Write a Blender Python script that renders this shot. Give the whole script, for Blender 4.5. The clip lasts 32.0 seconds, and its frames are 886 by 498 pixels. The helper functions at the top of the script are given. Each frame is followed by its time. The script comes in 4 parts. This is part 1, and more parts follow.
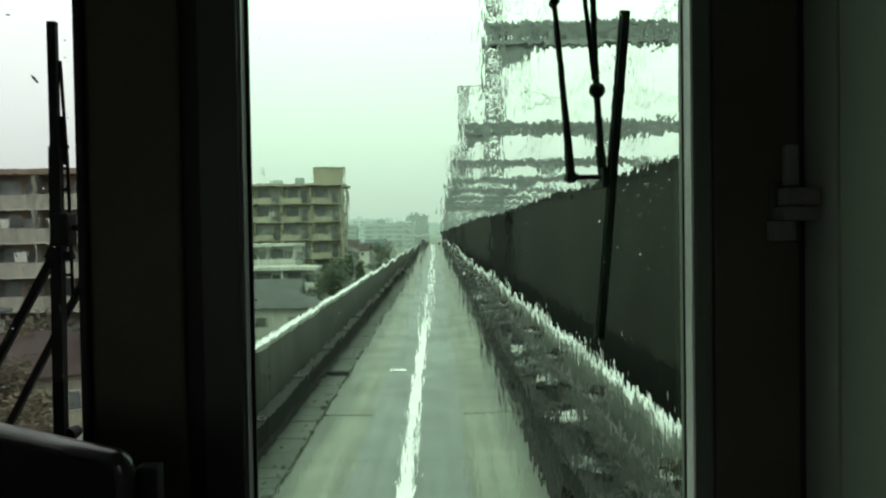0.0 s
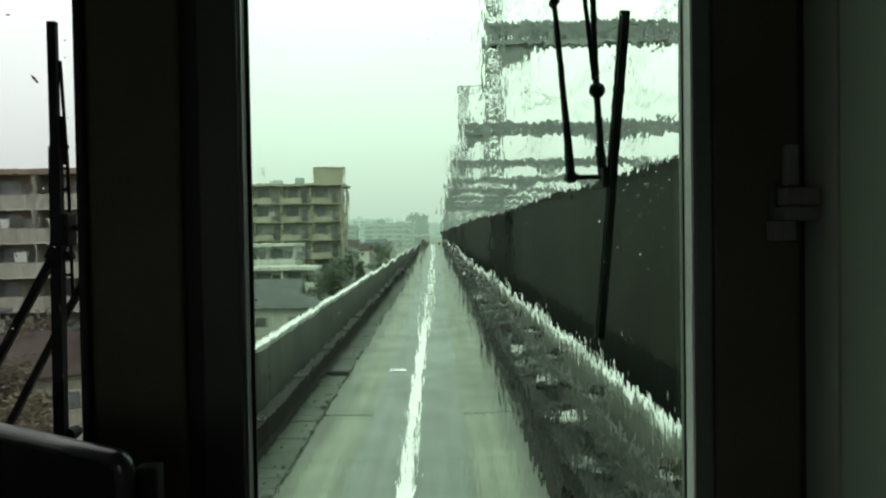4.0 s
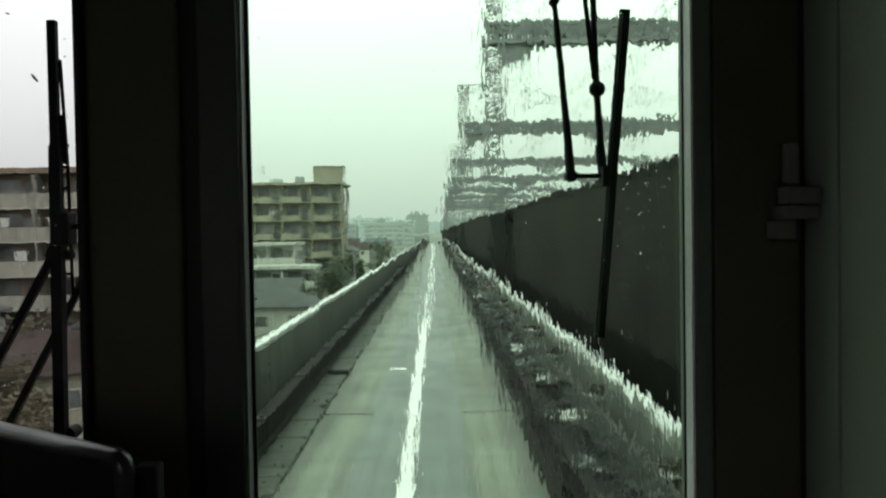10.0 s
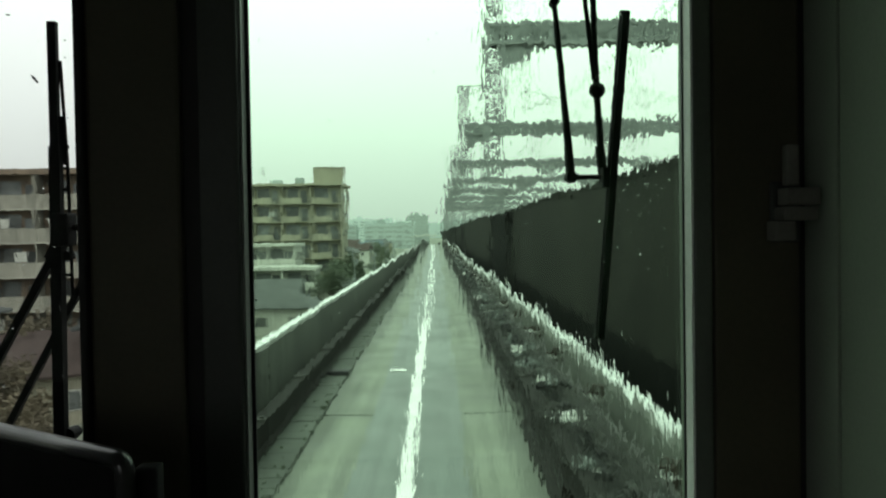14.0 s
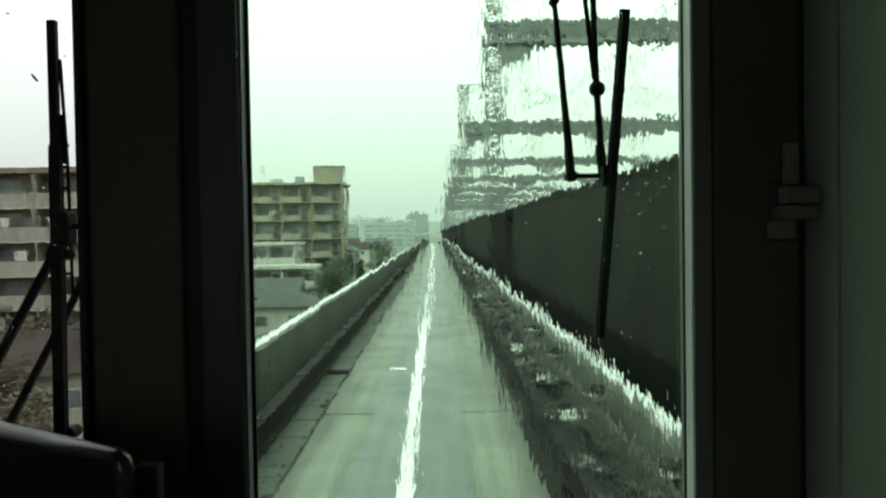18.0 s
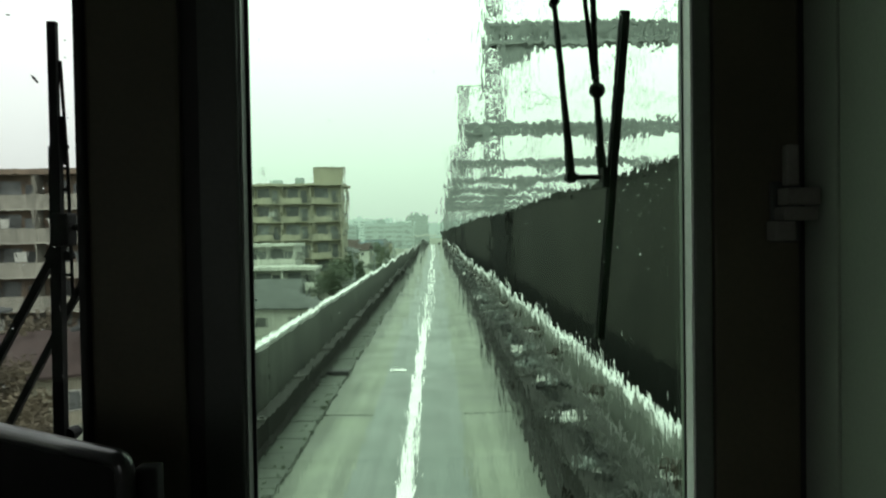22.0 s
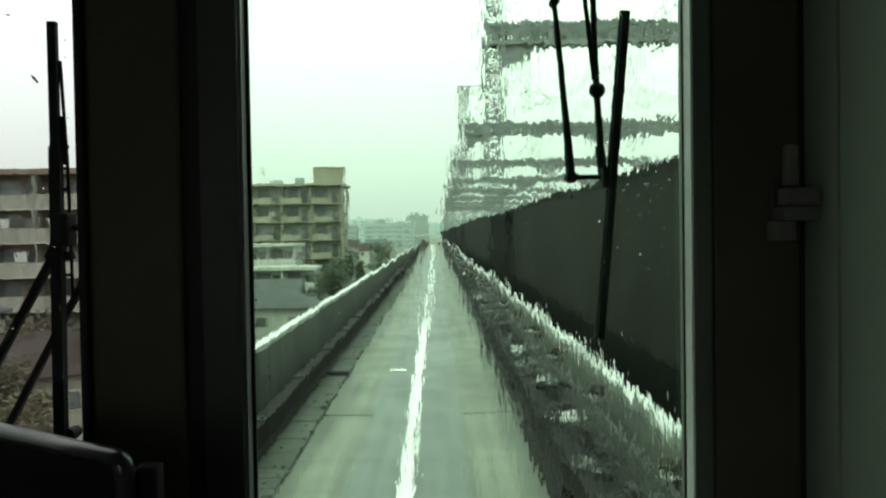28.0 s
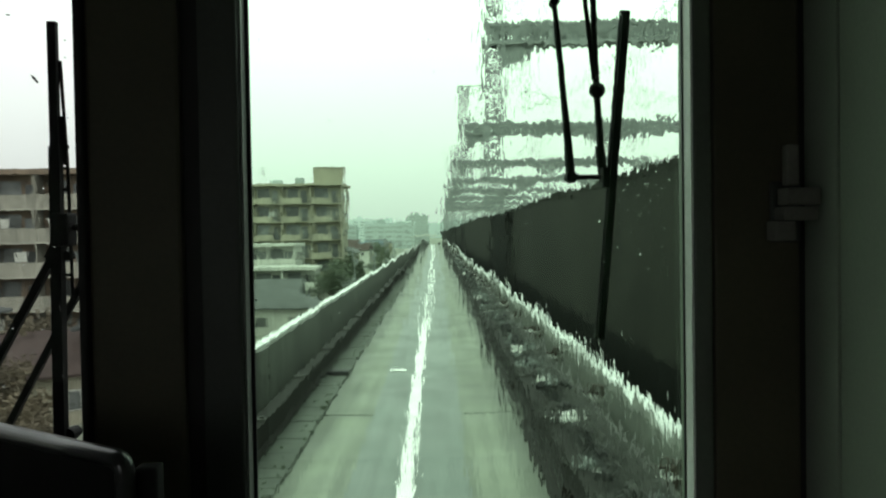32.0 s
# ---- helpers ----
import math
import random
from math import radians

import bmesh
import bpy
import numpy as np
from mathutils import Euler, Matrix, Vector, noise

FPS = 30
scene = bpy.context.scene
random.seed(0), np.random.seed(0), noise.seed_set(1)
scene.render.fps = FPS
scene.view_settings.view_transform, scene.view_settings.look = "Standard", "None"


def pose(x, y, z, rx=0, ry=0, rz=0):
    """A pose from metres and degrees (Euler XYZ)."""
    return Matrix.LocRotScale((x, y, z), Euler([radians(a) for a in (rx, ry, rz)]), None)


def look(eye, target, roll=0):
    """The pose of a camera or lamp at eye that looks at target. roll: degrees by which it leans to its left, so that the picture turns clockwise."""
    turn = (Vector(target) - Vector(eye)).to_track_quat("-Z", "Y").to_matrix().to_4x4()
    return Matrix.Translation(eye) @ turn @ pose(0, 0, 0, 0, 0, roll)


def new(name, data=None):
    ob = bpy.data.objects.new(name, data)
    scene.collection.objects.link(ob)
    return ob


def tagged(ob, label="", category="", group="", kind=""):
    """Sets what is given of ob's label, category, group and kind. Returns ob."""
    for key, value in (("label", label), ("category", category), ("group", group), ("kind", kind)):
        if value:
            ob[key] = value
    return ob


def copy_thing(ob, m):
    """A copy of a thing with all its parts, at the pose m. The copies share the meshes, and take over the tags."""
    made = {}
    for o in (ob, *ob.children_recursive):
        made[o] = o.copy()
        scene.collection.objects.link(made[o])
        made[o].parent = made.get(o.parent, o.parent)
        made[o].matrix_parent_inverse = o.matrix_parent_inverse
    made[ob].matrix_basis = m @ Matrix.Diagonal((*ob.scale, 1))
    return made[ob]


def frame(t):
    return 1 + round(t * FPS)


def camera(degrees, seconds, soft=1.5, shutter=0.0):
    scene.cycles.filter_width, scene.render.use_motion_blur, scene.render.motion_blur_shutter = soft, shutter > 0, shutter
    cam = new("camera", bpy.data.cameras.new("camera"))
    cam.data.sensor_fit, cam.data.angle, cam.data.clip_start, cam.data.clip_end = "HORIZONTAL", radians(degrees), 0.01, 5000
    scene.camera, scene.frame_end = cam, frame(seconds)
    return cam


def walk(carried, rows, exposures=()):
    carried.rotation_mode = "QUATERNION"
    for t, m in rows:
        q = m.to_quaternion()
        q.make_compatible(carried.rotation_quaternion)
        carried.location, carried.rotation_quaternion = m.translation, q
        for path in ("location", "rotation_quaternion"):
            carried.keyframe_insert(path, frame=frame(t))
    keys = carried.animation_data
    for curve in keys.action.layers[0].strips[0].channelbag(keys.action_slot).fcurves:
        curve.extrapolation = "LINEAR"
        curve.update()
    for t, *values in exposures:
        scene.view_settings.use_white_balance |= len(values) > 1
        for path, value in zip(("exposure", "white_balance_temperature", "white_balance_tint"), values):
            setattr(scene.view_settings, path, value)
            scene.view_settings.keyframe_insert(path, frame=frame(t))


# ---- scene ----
# An elevated guideway beside a high-speed railway viaduct, seen from inside a train cab on a wet, overcast day.
cam = camera(58.5, 32.0, soft=2.2)
BUMPS = {6.0: -0.08, 10.0: -0.08, 17.0: -0.06, 18.0: -0.09, 18.5: -0.05, 19.5: 0.12, 21.5: 0.03, 23.0: 0.03, 28.5: -0.03}   # small pitching of the car
walk(cam, [(t / 2, pose(0.24, 0.0, 11.3, 88.81 + BUMPS.get(t / 2, 0.0), 0.9, -0.5)) for t in range(65)],
     exposures=[(0.0, -0.30, 6500, 5), (3.5, -0.30, 6500, 7), (7.0, -0.38, 6500, 13), (9.0, -0.38, 6500, 15), (13.0, -0.36, 6500, 9), (14.0, -0.32, 6500, 5), (17.0, -0.17, 6500, 5), (32.0, -0.15, 6500, 5)])

# ---- world and light ----
world = bpy.data.worlds.new("overcast")
scene.world = world
world.use_nodes = True
wn, wl = world.node_tree.nodes, world.node_tree.links
wn.clear()
w_out, w_bg = wn.new("ShaderNodeOutputWorld"), wn.new("ShaderNodeBackground")
w_sky = wn.new("ShaderNodeTexSky")
w_sky.sky_type, w_sky.sun_disc = "NISHITA", False
w_sky.sun_elevation, w_sky.sun_rotation = radians(48), radians(200)
w_sky.air_density, w_sky.dust_density, w_sky.ozone_density = 1.0, 6.0, 1.0
w_sat = wn.new("ShaderNodeHueSaturation")
w_sat.inputs["Saturation"].default_value = 0.12
w_tc, w_sep = wn.new("ShaderNodeTexCoord"), wn.new("ShaderNodeSeparateXYZ")
w_map = wn.new("ShaderNodeMapRange")
w_map.inputs["From Min"].default_value, w_map.inputs["From Max"].default_value = 0.0, 0.28
w_map.inputs["To Min"].default_value, w_map.inputs["To Max"].default_value = 1.0, 2.0
w_cloud = wn.new("ShaderNodeTexNoise")
w_cloud.inputs["Scale"].default_value, w_cloud.inputs["Detail"].default_value = 2.2, 4.0
w_cmap = wn.new("ShaderNodeMapRange")
w_cmap.inputs["To Min"].default_value, w_cmap.inputs["To Max"].default_value = 0.95, 1.05
w_mul, w_mix = wn.new("ShaderNodeMath"), wn.new("ShaderNodeMix")
w_mul.operation = "MULTIPLY"
w_mix.data_type, w_mix.blend_type = "RGBA", "MULTIPLY"
w_mix.inputs["Factor"].default_value = 1.0
wl.new(w_tc.outputs["Generated"], w_sep.inputs[0])
wl.new(w_tc.outputs["Generated"], w_cloud.inputs["Vector"])
wl.new(w_sep.outputs["Z"], w_map.inputs["Value"])
wl.new(w_cloud.outputs["Fac"], w_cmap.inputs["Value"])
wl.new(w_map.outputs["Result"], w_mul.inputs[0])
wl.new(w_cmap.outputs["Result"], w_mul.inputs[1])
wl.new(w_sky.outputs["Color"], w_sat.inputs["Color"])
w_veil = wn.new("ShaderNodeMix")   # the cloud layer veils the clear sky
w_veil.data_type = "RGBA"
w_veil.inputs["Factor"].default_value = 0.85
w_veil.inputs["B"].default_value = (10.2, 10.4, 10.35, 1)
wl.new(w_sat.outputs["Color"], w_veil.inputs["A"])
wl.new(w_veil.outputs["Result"], w_mix.inputs["A"])
wl.new(w_mul.outputs["Value"], w_mix.inputs["B"])
wl.new(w_mix.outputs["Result"], w_bg.inputs["Color"])
w_bg.inputs["Strength"].default_value = 0.1
wl.new(w_bg.outputs["Background"], w_out.inputs["Surface"])

sun_data = bpy.data.lights.new("sun", "SUN")
sun_data.energy, sun_data.angle, sun_data.color = 0.6, radians(25), (1.0, 0.97, 0.92)
sun = new("sun", sun_data)
sun.matrix_world = look((-20, -55, 60), (0, 0, 0))


# ---- materials ----
def mat(name, color, rough=0.7, scale=4.0, vary=0.25, fine=60.0, bump=0.15, metal=0.0, per=0.0,
        streak=0.0, lane=0.0, tint=None, wet=0.0, spec=0.5, grime=0.0):
    """Procedural surface: blotches and grain at two scales, optional run-down streaks, wet patches and per-object shift."""
    m = bpy.data.materials.new(name)
    m.use_nodes = True
    n, l = m.node_tree.nodes, m.node_tree.links
    b = n["Principled BSDF"]
    b.inputs["Roughness"].default_value, b.inputs["Metallic"].default_value = rough, metal
    b.inputs["Specular IOR Level"].default_value = spec
    big, small = n.new("ShaderNodeTexNoise"), n.new("ShaderNodeTexNoise")
    big.inputs["Scale"].default_value, big.inputs["Detail"].default_value = scale, 5.0
    small.inputs["Scale"].default_value, small.inputs["Detail"].default_value = fine, 3.0
    geo = n.new("ShaderNodeNewGeometry")
    for tex in (big, small):
        l.new(geo.outputs["Position"], tex.inputs["Vector"])
    dark = [c * (1 - vary) for c in color]
    light = [min(1, c * (1 + vary * 0.7)) for c in (tint or color)]
    ramp = n.new("ShaderNodeMix")
    ramp.data_type = "RGBA"
    ramp.inputs["A"].default_value, ramp.inputs["B"].default_value = (*dark, 1), (*light, 1)
    mr = n.new("ShaderNodeMapRange")
    mr.inputs["From Min"].default_value, mr.inputs["From Max"].default_value = 0.3, 0.7
    l.new(big.outputs["Fac"], mr.inputs["Value"])
    l.new(mr.outputs["Result"], ramp.inputs["Factor"])
    col = ramp.outputs["Result"]

    def times(col, value):
        x = n.new("ShaderNodeMix")
        x.data_type, x.blend_type = "RGBA", "MULTIPLY"
        x.inputs["Factor"].default_value = 1.0
        l.new(col, x.inputs["A"])
        l.new(value, x.inputs["B"])
        return x.outputs["Result"]

    def ranged(value, lo, hi, a=0.3, z=0.7):
        x = n.new("ShaderNodeMapRange")
        for key, v in (("From Min", a), ("From Max", z), ("To Min", lo), ("To Max", hi)):
            x.inputs[key].default_value = v
        l.new(value, x.inputs["Value"])
        return x.outputs["Result"]

    col = times(col, ranged(small.outputs["Fac"], 1 - vary * 0.5, 1 + vary * 0.4))
    if streak:
        mp, st = n.new("ShaderNodeMapping"), n.new("ShaderNodeTexNoise")
        mp.inputs["Scale"].default_value = (3.0, 3.0, 0.22)
        st.inputs["Scale"].default_value, st.inputs["Detail"].default_value = 1.6, 4.0
        l.new(geo.outputs["Position"], mp.inputs["Vector"])
        l.new(mp.outputs["Vector"], st.inputs["Vector"])
        col = times(col, ranged(st.outputs["Fac"], 1 - streak, 1.1, 0.38, 0.62))
    if lane:
        mp, st = n.new("ShaderNodeMapping"), n.new("ShaderNodeTexNoise")
        mp.inputs["Scale"].default_value = (5.0, 0.16, 1.0)
        st.inputs["Scale"].default_value, st.inputs["Detail"].default_value = 1.5, 5.0
        l.new(geo.outputs["Position"], mp.inputs["Vector"])
        l.new(mp.outputs["Vector"], st.inputs["Vector"])
        col = times(col, ranged(st.outputs["Fac"], 1 - lane, 1.12, 0.36, 0.64))
    if per:
        oi = n.new("ShaderNodeObjectInfo")
        col = times(col, ranged(oi.outputs["Random"], 1 - per, 1 + per, 0, 1))
    if grime:
        # grime washed from the kerbs onto the outer edges of the running strips
        sx, ab, ed = n.new("ShaderNodeSeparateXYZ"), n.new("ShaderNodeMath"), n.new("ShaderNodeTexNoise")
        ab.operation = "ABSOLUTE"
        ed.inputs["Scale"].default_value, ed.inputs["Detail"].default_value = 0.9, 4.0
        l.new(geo.outputs["Position"], sx.inputs[0])
        l.new(sx.outputs["X"], ab.inputs[0])
        l.new(geo.outputs["Position"], ed.inputs["Vector"])
        ad = n.new("ShaderNodeMath")
        ad.operation = "MULTIPLY_ADD"
        ad.inputs[1].default_value = 0.22
        l.new(ed.outputs["Fac"], ad.inputs[0])
        l.new(ab.outputs["Value"], ad.inputs[2])
        col = times(col, ranged(ad.outputs["Value"], 1.0, 1 - grime, 1.03, 1.29))
    l.new(col, b.inputs["Base Color"])
    if wet:
        pud = n.new("ShaderNodeTexNoise")
        pud.inputs["Scale"].default_value, pud.inputs["Detail"].default_value = 1.3, 4.0
        l.new(geo.outputs["Position"], pud.inputs["Vector"])
        l.new(ranged(pud.outputs["Fac"], rough, max(0.05, rough - wet), 0.4, 0.6), b.inputs["Roughness"])
    if bump:
        bp = n.new("ShaderNodeBump")
        bp.inputs["Strength"].default_value, bp.inputs["Distance"].default_value = bump, 0.01
        l.new(small.outputs["Fac"], bp.inputs["Height"])
        l.new(bp.outputs["Normal"], b.inputs["Normal"])
    return m


def wet_glass(name, low, high, x0, x1, distance, runnels=0.0, tone=(0.868, 1.0, 0.883)):
    """Clear glass whose outer film of rain bends the view; the film thickens from x0 to x1."""
    m = bpy.data.materials.new(name)
    m.use_nodes = True
    n, l = m.node_tree.nodes, m.node_tree.links
    n.clear()
    out, gl = n.new("ShaderNodeOutputMaterial"), n.new("ShaderNodeBsdfGlass")
    gl.inputs["Roughness"].default_value, gl.inputs["IOR"].default_value = 0.0, 1.4
    gl.inputs["Color"].default_value = (*tone, 1)
    geo, sep = n.new("ShaderNodeNewGeometry"), n.new("ShaderNodeSeparateXYZ")
    l.new(geo.outputs["Position"], sep.inputs[0])
    mp = n.new("ShaderNodeMapping")
    mp.inputs["Scale"].default_value = (1.0, 1.0, 0.30)
    l.new(geo.outputs["Position"], mp.inputs["Vector"])
    fine, broad = n.new("ShaderNodeTexNoise"), n.new("ShaderNodeTexNoise")
    fine.inputs["Scale"].default_value, fine.inputs["Detail"].default_value = 150.0, 1.5
    broad.inputs["Scale"].default_value, broad.inputs["Detail"].default_value = 30.0, 2.5
    l.new(mp.outputs["Vector"], fine.inputs["Vector"])
    l.new(mp.outputs["Vector"], broad.inputs["Vector"])
    add = n.new("ShaderNodeMath")
    add.operation = "MULTIPLY_ADD"
    add.inputs[1].default_value = 3.0
    l.new(broad.outputs["Fac"], add.inputs[0])
    # thin runnels in patches, on top of the broader film
    mr, run, patch = n.new("ShaderNodeMapping"), n.new("ShaderNodeTexNoise"), n.new("ShaderNodeTexNoise")
    mr.inputs["Scale"].default_value = (1.0, 1.0, 0.13)
    run.inputs["Scale"].default_value, run.inputs["Detail"].default_value, run.inputs["Distortion"].default_value = 300.0, 1.0, 0.6
    patch.inputs["Scale"].default_value, patch.inputs["Detail"].default_value = 14.0, 2.0
    l.new(geo.outputs["Position"], mr.inputs["Vector"])
    l.new(mr.outputs["Vector"], run.inputs["Vector"])
    l.new(geo.outputs["Position"], patch.inputs["Vector"])
    gate, both = n.new("ShaderNodeMapRange"), n.new("ShaderNodeMath")
    for key, v in (("From Min", 0.45), ("From Max", 0.62), ("To Min", 0.0), ("To Max", runnels)):
        gate.inputs[key].default_value = v
    l.new(patch.outputs["Fac"], gate.inputs["Value"])
    both.operation = "MULTIPLY_ADD"
    l.new(run.outputs["Fac"], both.inputs[0])
    l.new(gate.outputs["Result"], both.inputs[1])
    l.new(fine.outputs["Fac"], both.inputs[2])
    l.new(both.outputs["Value"], add.inputs[2])
    amount = n.new("ShaderNodeMapRange")
    for key, v in (("From Min", x0), ("From Max", x1), ("To Min", low), ("To Max", high)):
        amount.inputs[key].default_value = v
    l.new(sep.outputs["X"], amount.inputs["Value"])
    bp = n.new("ShaderNodeBump")
    bp.inputs["Distance"].default_value = distance
    l.new(amount.outputs["Result"], bp.inputs["Strength"])
    l.new(add.outputs["Value"], bp.inputs["Height"])
    l.new(bp.outputs["Normal"], gl.inputs["Normal"])
    l.new(gl.outputs["BSDF"], out.inputs["Surface"])
    return m


def clear_glass(name, ior=1.4, tone=(0.868, 1.0, 0.883)):
    m = bpy.data.materials.new(name)
    m.use_nodes = True
    n, l = m.node_tree.nodes, m.node_tree.links
    n.clear()
    out, gl = n.new("ShaderNodeOutputMaterial"), n.new("ShaderNodeBsdfGlass")
    gl.inputs["Roughness"].default_value, gl.inputs["IOR"].default_value = 0.0, ior
    gl.inputs["Color"].default_value = (*tone, 1)
    l.new(gl.outputs["BSDF"], out.inputs["Surface"])
    return m


M_track = mat("track_concrete", (0.190, 0.208, 0.166), 0.6, 1.2, 0.2, 45, 0.1, per=0.05, lane=0.3, wet=0.10, tint=(0.192, 0.214, 0.164), grime=0.52)
M_centre = mat("wet_centre_concrete", (0.122, 0.145, 0.132), 0.45, 0.8, 0.2, 40, 0.08, lane=0.22, wet=0.08)
M_deck = mat("deck_concrete", (0.13, 0.135, 0.125), 0.6, 1.0, 0.3, 40, 0.2)
M_line = mat("white_strip_and_plate", (0.9, 0.9, 0.88), 0.35, 3.0, 0.12, 60, 0.1)
M_cover = mat("cable_cover_concrete", (0.088, 0.098, 0.083), 0.8, 2.5, 0.35, 50, 0.3, per=0.09)
M_parapet = mat("parapet_concrete", (0.10, 0.107, 0.09), 0.7, 0.7, 0.3, 30, 0.2, per=0.08, streak=0.4)
# Sky sheen on the wet parapet top is put into this near-white.
M_coping = mat("sky_sheen_coping", (0.80, 0.82, 0.80), 0.2, 3.0, 0.15, 50, 0.3)
M_steel = mat("dark_steel", (0.022, 0.021, 0.019), 0.7, 5.0, 0.4, 60, 0.2, spec=0.15)
M_rust = mat("rusty_bracket", (0.045, 0.038, 0.03), 0.8, 8.0, 0.5, 60, 0.3, spec=0.2)
M_conduct = mat("conductor_rail", (0.065, 0.065, 0.06), 0.6, 5.0, 0.3, 50, 0.1, spec=0.25)
M_insul = mat("white_insulator", (0.7, 0.71, 0.68), 0.3, 6.0, 0.1, 60, 0.0)
M_cable = mat("black_cable", (0.03, 0.03, 0.03), 0.6, 6.0, 0.3, 60, 0.0)
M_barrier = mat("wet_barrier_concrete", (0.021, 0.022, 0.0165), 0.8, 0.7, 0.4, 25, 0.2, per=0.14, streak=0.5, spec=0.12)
# Tone of the facings, also used for painted shade and the added ledge.
M_barrier_dark = mat("dark_facing_and_shade", (0.008, 0.0085, 0.0075), 0.85, 1.0, 0.3, 30, 0.2, spec=0.05)
M_galv = mat("galvanised_steel", (0.215, 0.235, 0.225), 0.6, 2.0, 0.25, 40, 0.1, metal=0.2)
M_viaduct = mat("viaduct_concrete", (0.25, 0.25, 0.23), 0.8, 0.4, 0.25, 20, 0.2, streak=0.3)
M_ballast = mat("ballast", (0.16, 0.15, 0.14), 0.9, 2.0, 0.3, 30, 0.5)
M_ground = mat("town_ground", (0.22, 0.235, 0.20), 0.85, 0.03, 0.35, 0.6, 0.1, tint=(0.17, 0.19, 0.14))
M_road = mat("wet_asphalt", (0.07, 0.072, 0.072), 0.45, 0.3, 0.3, 20, 0.1, wet=0.2)
M_apart = mat("beige_apartment_wall", (0.285, 0.272, 0.205), 0.8, 0.3, 0.15, 6, 0.05, per=0.05, streak=0.15)
M_brown = mat("red_brown_apartment_wall", (0.185, 0.14, 0.10), 0.8, 0.4, 0.2, 6, 0.05, per=0.05, streak=0.25)
M_balcony = mat("grey_balcony_panel", (0.25, 0.245, 0.20), 0.75, 0.5, 0.15, 8, 0.05, per=0.12, streak=0.3)
M_slab_edge = mat("pale_slab_edge", (0.34, 0.335, 0.28), 0.8, 0.6, 0.15, 8, 0.05, streak=0.2)
M_railing = mat("dark_balcony_railing", (0.045, 0.05, 0.045), 0.6, 1.5, 0.2, 20, 0.0)
M_white = mat("white_rendered_wall", (0.46, 0.47, 0.42), 0.8, 0.4, 0.12, 6, 0.05, per=0.12, streak=0.15)
M_flats = mat("white_flats_wall", (0.45, 0.46, 0.41), 0.8, 0.4, 0.15, 6, 0.05, per=0.1, streak=0.25)
# Distance haze is put into these pale, bluish wall colours.
M_pale = mat("pale_hazed_wall", (0.35, 0.40, 0.385), 0.9, 0.1, 0.1, 2, 0.0, per=0.18)
M_far_haze = mat("far_wall_painted_haze", (0.50, 0.57, 0.56), 0.95, 0.05, 0.08, 1, 0.0, per=0.1)
M_glasswin = mat("window_glass", (0.12, 0.13, 0.125), 0.25, 0.8, 0.45, 6, 0.0, per=0.5)
# Far panes are lightened too, so haze sits in their colour.
M_farwin = mat("far_window_painted_haze", (0.27, 0.30, 0.29), 0.4, 2.0, 0.2, 6, 0.0)
M_roof_grey = mat("grey_roof_tiles", (0.12, 0.128, 0.124), 0.7, 1.0, 0.25, 8, 0.3, per=0.3, spec=0.15)
M_roof_blue = mat("blue_metal_roof", (0.10, 0.145, 0.17), 0.5, 1.0, 0.2, 8, 0.1, per=0.2, spec=0.15)
M_roof_red = mat("red_brown_roof", (0.06, 0.045, 0.04), 0.7, 1.0, 0.25, 8, 0.3, per=0.2, spec=0.15)
M_bark = mat("bark", (0.10, 0.08, 0.06), 0.9, 3.0, 0.3, 20, 0.4)
M_leaf = mat("evergreen_leaves", (0.07, 0.09, 0.055), 0.7, 1.0, 0.4, 10, 0.0, per=0.3)
M_leaf_brown = mat("winter_brown_leaves", (0.095, 0.08, 0.05), 0.85, 1.0, 0.4, 10, 0.0, per=0.2)
M_field = mat("wet_grass", (0.10, 0.14, 0.06), 0.9, 0.3, 0.3, 5, 0.2)
M_pillar = mat("dark_brown_pillar_paint", (0.068, 0.061, 0.038), 0.6, 5.0, 0.15, 120, 0.05)
M_frame = mat("dark_grey_frame_paint", (0.046, 0.052, 0.045), 0.5, 5.0, 0.15, 120, 0.05)
M_frame_green = mat("grey_green_frame_paint", (0.12, 0.14, 0.11), 0.5, 5.0, 0.15, 120, 0.05)
M_rubber = mat("black_rubber", (0.018, 0.018, 0.018), 0.7, 9.0, 0.2, 120, 0.1)
# One reveal metal in two tones; daylight on the right edge is painted.
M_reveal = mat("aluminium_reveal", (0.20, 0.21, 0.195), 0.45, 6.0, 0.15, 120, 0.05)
M_reveal_lit = mat("lit_aluminium_reveal", (0.85, 0.87, 0.83), 0.4, 6.0, 0.15, 120, 0.05)
M_side = mat("grey_green_panel", (0.27, 0.31, 0.245), 0.55, 4.0, 0.08, 140, 0.04)
M_latch = mat("worn_grey_latch", (0.15, 0.142, 0.125), 0.5, 12.0, 0.2, 140, 0.05)
M_desk = mat("black_desk_plastic", (0.006, 0.006, 0.0065), 0.5, 9.0, 0.2, 160, 0.04, spec=0.12)
M_rim = mat("glossy_black_rim", (0.008, 0.008, 0.0085), 0.3, 9.0, 0.2, 160, 0.02, spec=0.6)
M_wiper = mat("black_wiper_paint", (0.010, 0.010, 0.010), 0.65, 12.0, 0.2, 160, 0.05, spec=0.08)
M_roofcar = mat("cab_ceiling_paint", (0.30, 0.31, 0.29), 0.7, 4.0, 0.1, 100, 0.05)
M_floorcar = mat("grey_vinyl_floor", (0.10, 0.10, 0.10), 0.6, 4.0, 0.15, 100, 0.05)
M_shell = mat("car_body_paint", (0.5, 0.52, 0.5), 0.4, 3.0, 0.08, 100, 0.02)
